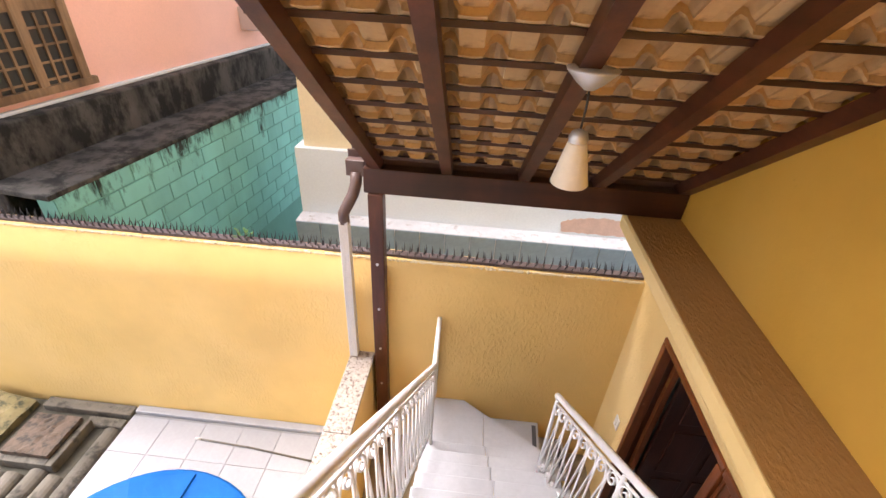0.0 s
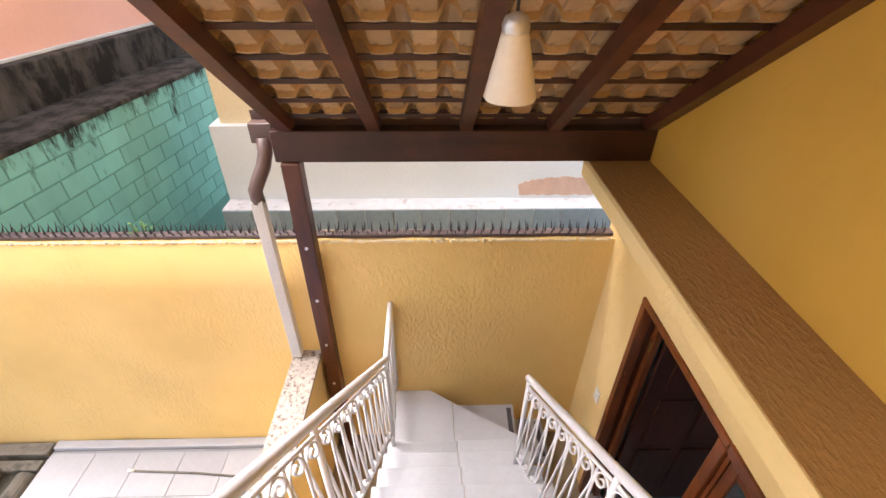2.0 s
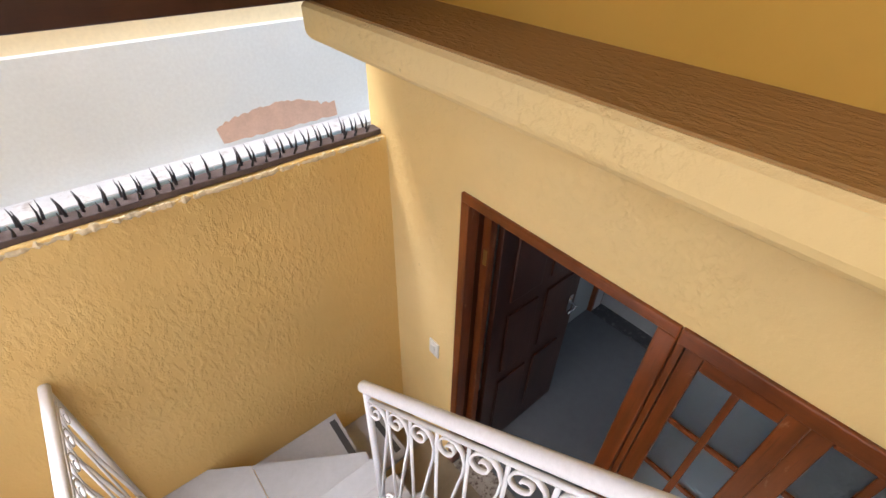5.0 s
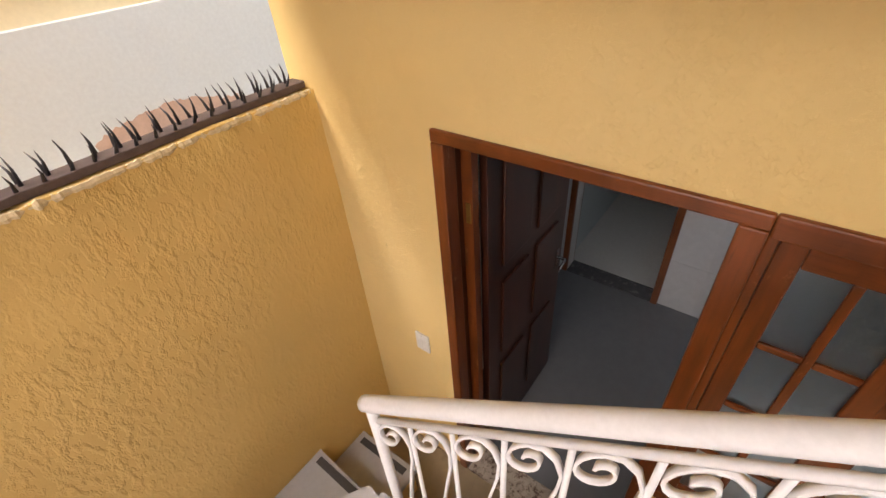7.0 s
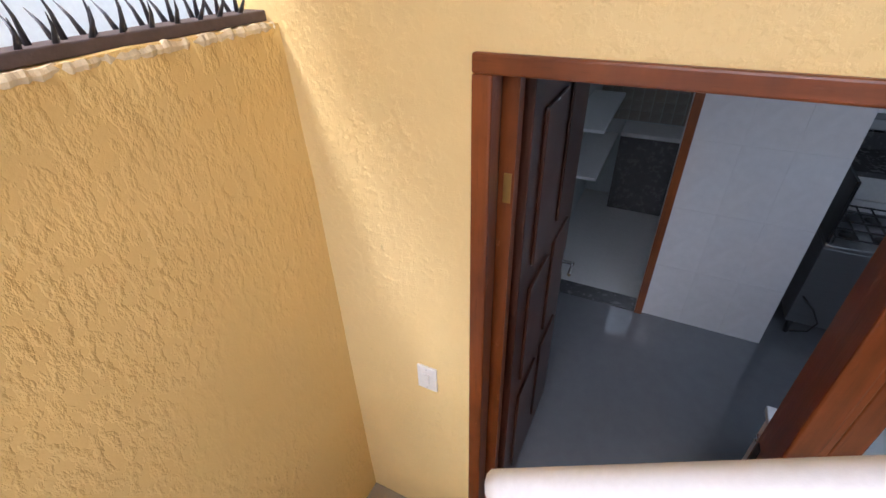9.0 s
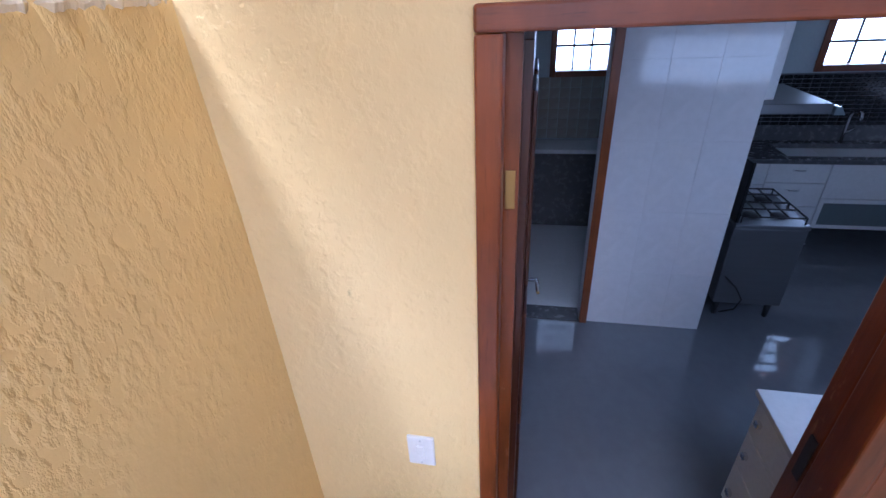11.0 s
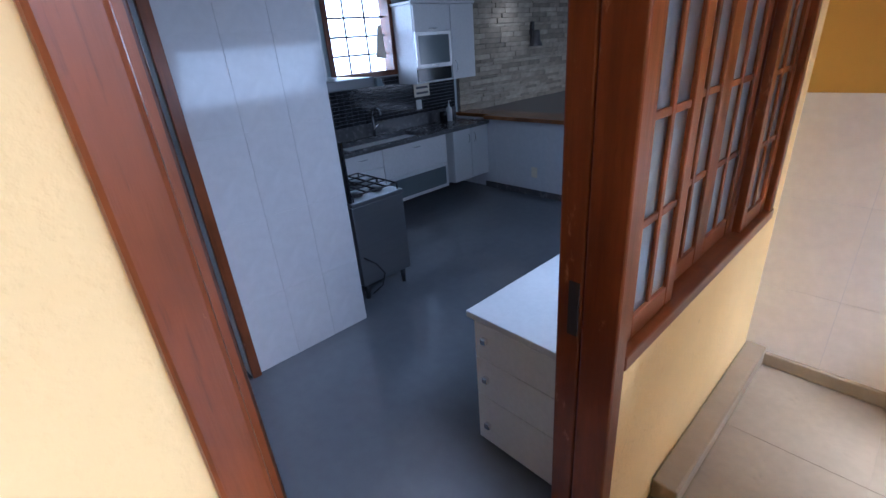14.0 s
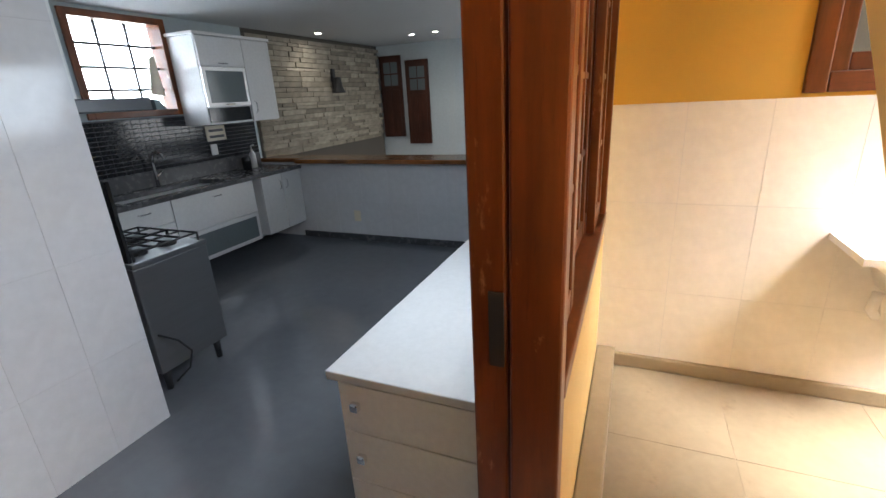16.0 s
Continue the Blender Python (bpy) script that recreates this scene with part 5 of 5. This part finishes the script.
# living room: doors, sconce, spots, vent
for k, (x0, x1, z0, z1) in enumerate(((4.98, 5.37, 0.86, 2.14), (4.50, 4.90, 0.74, 2.05))):
    d = root("window_%d" % (k + 5), ((x0 + x1) / 2, -4.84, z0), "dark wooden shuttered window with glazed upper panes", "window", "", "structure")
    part("leaf", bx(x0, -4.858, z0, x1, -4.82, z1, bevel=0.004), "leaf_and_shade", d)
    for j in range(2):
        for i in range(2):
            wx = (x1 - x0 - 0.12) / 2
            part("pane", bx(x0 + 0.06 + i * wx, -4.82, z1 - 0.46 + 0.19 * j, x0 + 0.045 + (i + 1) * wx, -4.816, z1 - 0.29 + 0.19 * j), "grey_pane", d)
    for x in (x0 + 0.05, (x0 + x1) / 2 + 0.01):
        part("panel", bx(x, -4.822, z0 + 0.06, x + (x1 - x0) / 2 - 0.07, -4.812, z1 - 0.52, bevel=0.004), "leaf_and_shade", d)
so = root("wall_sconce", (5.37, -3.5, 1.7), "dark bell-shaped wall sconce on the stone", "sconce")
part("bracket", bx(5.35, -3.52, 1.60, 5.40, -3.46, 1.92, bevel=0.004), "black_iron", so)
part("shade", lathe(bmesh.new(), 5.30, -3.49, [(0.10, 1.60), (0.06, 1.68), (0.05, 1.80), (0.0, 1.81)], 16), "black_iron", so)
for k, (x, y) in enumerate(((5.1, -2.9), (4.3, -3.9), (3.95, -3.9))):
    s = root("ceiling_spot", (x, y, CEIL), "small lit recessed ceiling spot", "spot lamp", "ceiling spots")
    part("ring", lathe(bmesh.new(), x, y, [(0.055, CEIL - 0.001), (0.055, CEIL - 0.008), (0.04, CEIL - 0.01), (0.04, CEIL - 0.001)], 20), "plastic_white", s)
    part("bulb", lathe(bmesh.new(), x, y, [(0.0, CEIL - 0.006), (0.038, CEIL - 0.006), (0.038, CEIL - 0.002)], 20), "lamp_on", s, "lit bulb")
    ld = bpy.data.lights.new("spot_light", "SPOT")
    ld.energy, ld.spot_size, ld.spot_blend, ld.shadow_soft_size, ld.color = 0.9, radians(120), 0.6, 0.04, (1.0, 0.93, 0.82)
    lo = new("spot_light", ld)
    lo.location = (x, y, CEIL - 0.03)
vt = root("ceiling_vent", (3.6, -1.2, CEIL), "grey square ceiling vent", "vent")
part("frame", bx(3.45, -1.35, CEIL - 0.015, 3.85, -0.95, CEIL - 0.001, bevel=0.004), "alu", vt)

# pantry behind the partition
door4 = root("door_4", (3.56, 2.2, 0), "wooden door frame to the dark pantry", "door frame", "", "structure")
part("jamb", bx(3.47, 1.765, 0.0, 3.64, 1.818, 2.12, bevel=0.004), "wood_z", door4)
part("jamb", bx(3.47, 2.552, 0.0, 3.64, 2.598, 2.12, bevel=0.004), "wood_z", door4)
part("head", bx(3.47, 1.819, 2.07, 3.64, 2.551, 2.12, bevel=0.004), "wood_y", door4)
part("threshold", bx(3.48, 1.819, 0.0, 3.64, 2.551, 0.012), "counter", door4)
structure("floor_pantry", bx(3.645, 1.092, 0.001, 5.418, 2.598, 0.012), "top_white", "pale pantry floor", "floor")
for k, z in enumerate((0.82, 1.2, 1.6)):
    s = root("wall_shelf", (4.6, 2.5, z), "white shelf board on the pantry wall", "shelf", "pantry shelves")
    part("board", bx(3.9, 2.32, z, 5.0, 2.598, z + 0.025, bevel=0.003), "lacquer", s)
    for x in (4.1, 4.8):
        part("bracket", prism(bmesh.new(), [(2.598, z - 0.002), (2.36, z - 0.002), (2.598, z - 0.12)], x, x + 0.02, "x"), "lacquer", s)
tank = root("pantry_bench", (5.2, 1.8, 0), "pale bench against the pantry window wall", "bench")
part("top", bx(5.05, 1.1, 0.80, 5.415, 2.3, 0.84, bevel=0.004), "lacquer", tank)
part("front", bx(5.08, 1.1, 0.012, 5.11, 2.3, 0.798), "counter", tank)

# ---- small pieces of the setting ----
def grid_tiles(name, parent_name, mat, centres, size, normal, bevel=0.0015):
    parent = bpy.data.objects[parent_name]
    hx, hy, hz = [s / 2 for s in size]
    me = mesh_of(bx(-hx, -hy, -hz, hx, hy, hz, bevel=0), name, mat)
    for c in centres:
        piece(name, me, parent, Matrix.Translation(c))


grid_tiles("tile", "wall_tiled_partition", "wall_tile", [(3.503, 0.99 + 0.1295 + 0.259 * i, 0.23 + 0.46 * k) for i in range(3) for k in range(5)], (0.012, 0.257, 0.458), "x")
grid_tiles("tile", "wall_partition_return", "wall_tile", [(3.66 + 0.165 + 0.33 * i, 0.993, 0.23 + 0.46 * k) for i in range(5) for k in range(5)], (0.328, 0.012, 0.458), "y")
grid_tiles("tile", "wall_bar", "wall_tile", [(2.92 + 0.33 * i, -1.903, 0.215 + 0.43 * k) for i in range(7) for k in range(2)], (0.328, 0.012, 0.428), "y")
part("tile_bed", bx(-0.60, -0.1995, 0.0, 1.497, -0.1925, 1.398), "tile_joint", bpy.data.objects["wall_laundry"], "pale tile joints")
grid_tiles("tile", "wall_laundry", "out_tile", [(1.34 - 0.33 * i, -0.196, 0.23 + 0.47 * k) for i in range(6) for k in range(3)], (0.328, 0.012, 0.468), "y")
grid_tiles("tile", "floor_laundry", "out_floor", [(1.20 - 0.6 * i, 0.1 + 0.6 * k, -0.008) for i in range(4) for k in range(5)], (0.597, 0.597, 0.012), "z")

grid_tiles("tile", "wall_kitchen_outer", "beige_mosaic", [(5.414, 1.14 + 0.1 * i, 0.9 + 0.1 * k) for i in range(15) for k in range(6)], (0.010, 0.096, 0.096), "x")

# black mosaic above the worktop
mos = bpy.data.objects["wall_kitchen_outer"]
part("mosaic_bed", bx(5.408, -1.90, 0.98, 5.419, 0.985, 1.44), "mosaic_joint", mos, "grey joints of the mosaic")
me = mesh_of(bx(-0.003, -0.036, -0.016, 0.003, 0.036, 0.016), "mosaic_tile", "mosaic")
for i in range(24):
    for k in range(12):
        piece("mosaic_tile", me, mos, Matrix.Translation((5.406, -1.86 + 0.078 * i, 1.0 + 0.0375 * k)))
bm = bmesh.new()
for i in range(24, 37):
    for k in range(12):
        y, z = -1.86 + 0.078 * i, 1.0 + 0.0375 * k
        box(bm, 5.403, y - 0.036, z - 0.016, 5.409, y + 0.036, z + 0.016)
tagged(part("mosaic_rest", bm, "mosaic", mos), kind="stuff")

# split stone cladding of the living room wall
sto = bpy.data.objects["wall_living_stone_backing"]
rnd = random.Random(11)
meshes = [mesh_of(bx(-0.02, -w / 2, -h / 2, 0.02, w / 2, h / 2, bevel=0.006), "stone_strip", "stone") for w, h in ((0.34, 0.055), (0.26, 0.04), (0.42, 0.065), (0.20, 0.05))]
sizes = ((0.34, 0.055), (0.26, 0.04), (0.42, 0.065), (0.20, 0.05))
z = 0.88
while z < CEIL - 0.05:
    h = rnd.choice((0.04, 0.055, 0.065))
    y = -1.97
    while y > -4.7:
        w = rnd.choice((0.20, 0.26, 0.34, 0.42))
        m = Matrix.Translation((5.415 - rnd.uniform(0, 0.015), y - w / 2, z + h / 2)) @ Matrix.Diagonal((1, (w - 0.004) / 0.34, (h - 0.003) / 0.055, 1))
        piece("stone_strip", meshes[0], sto, m)
        y -= w
    z += h
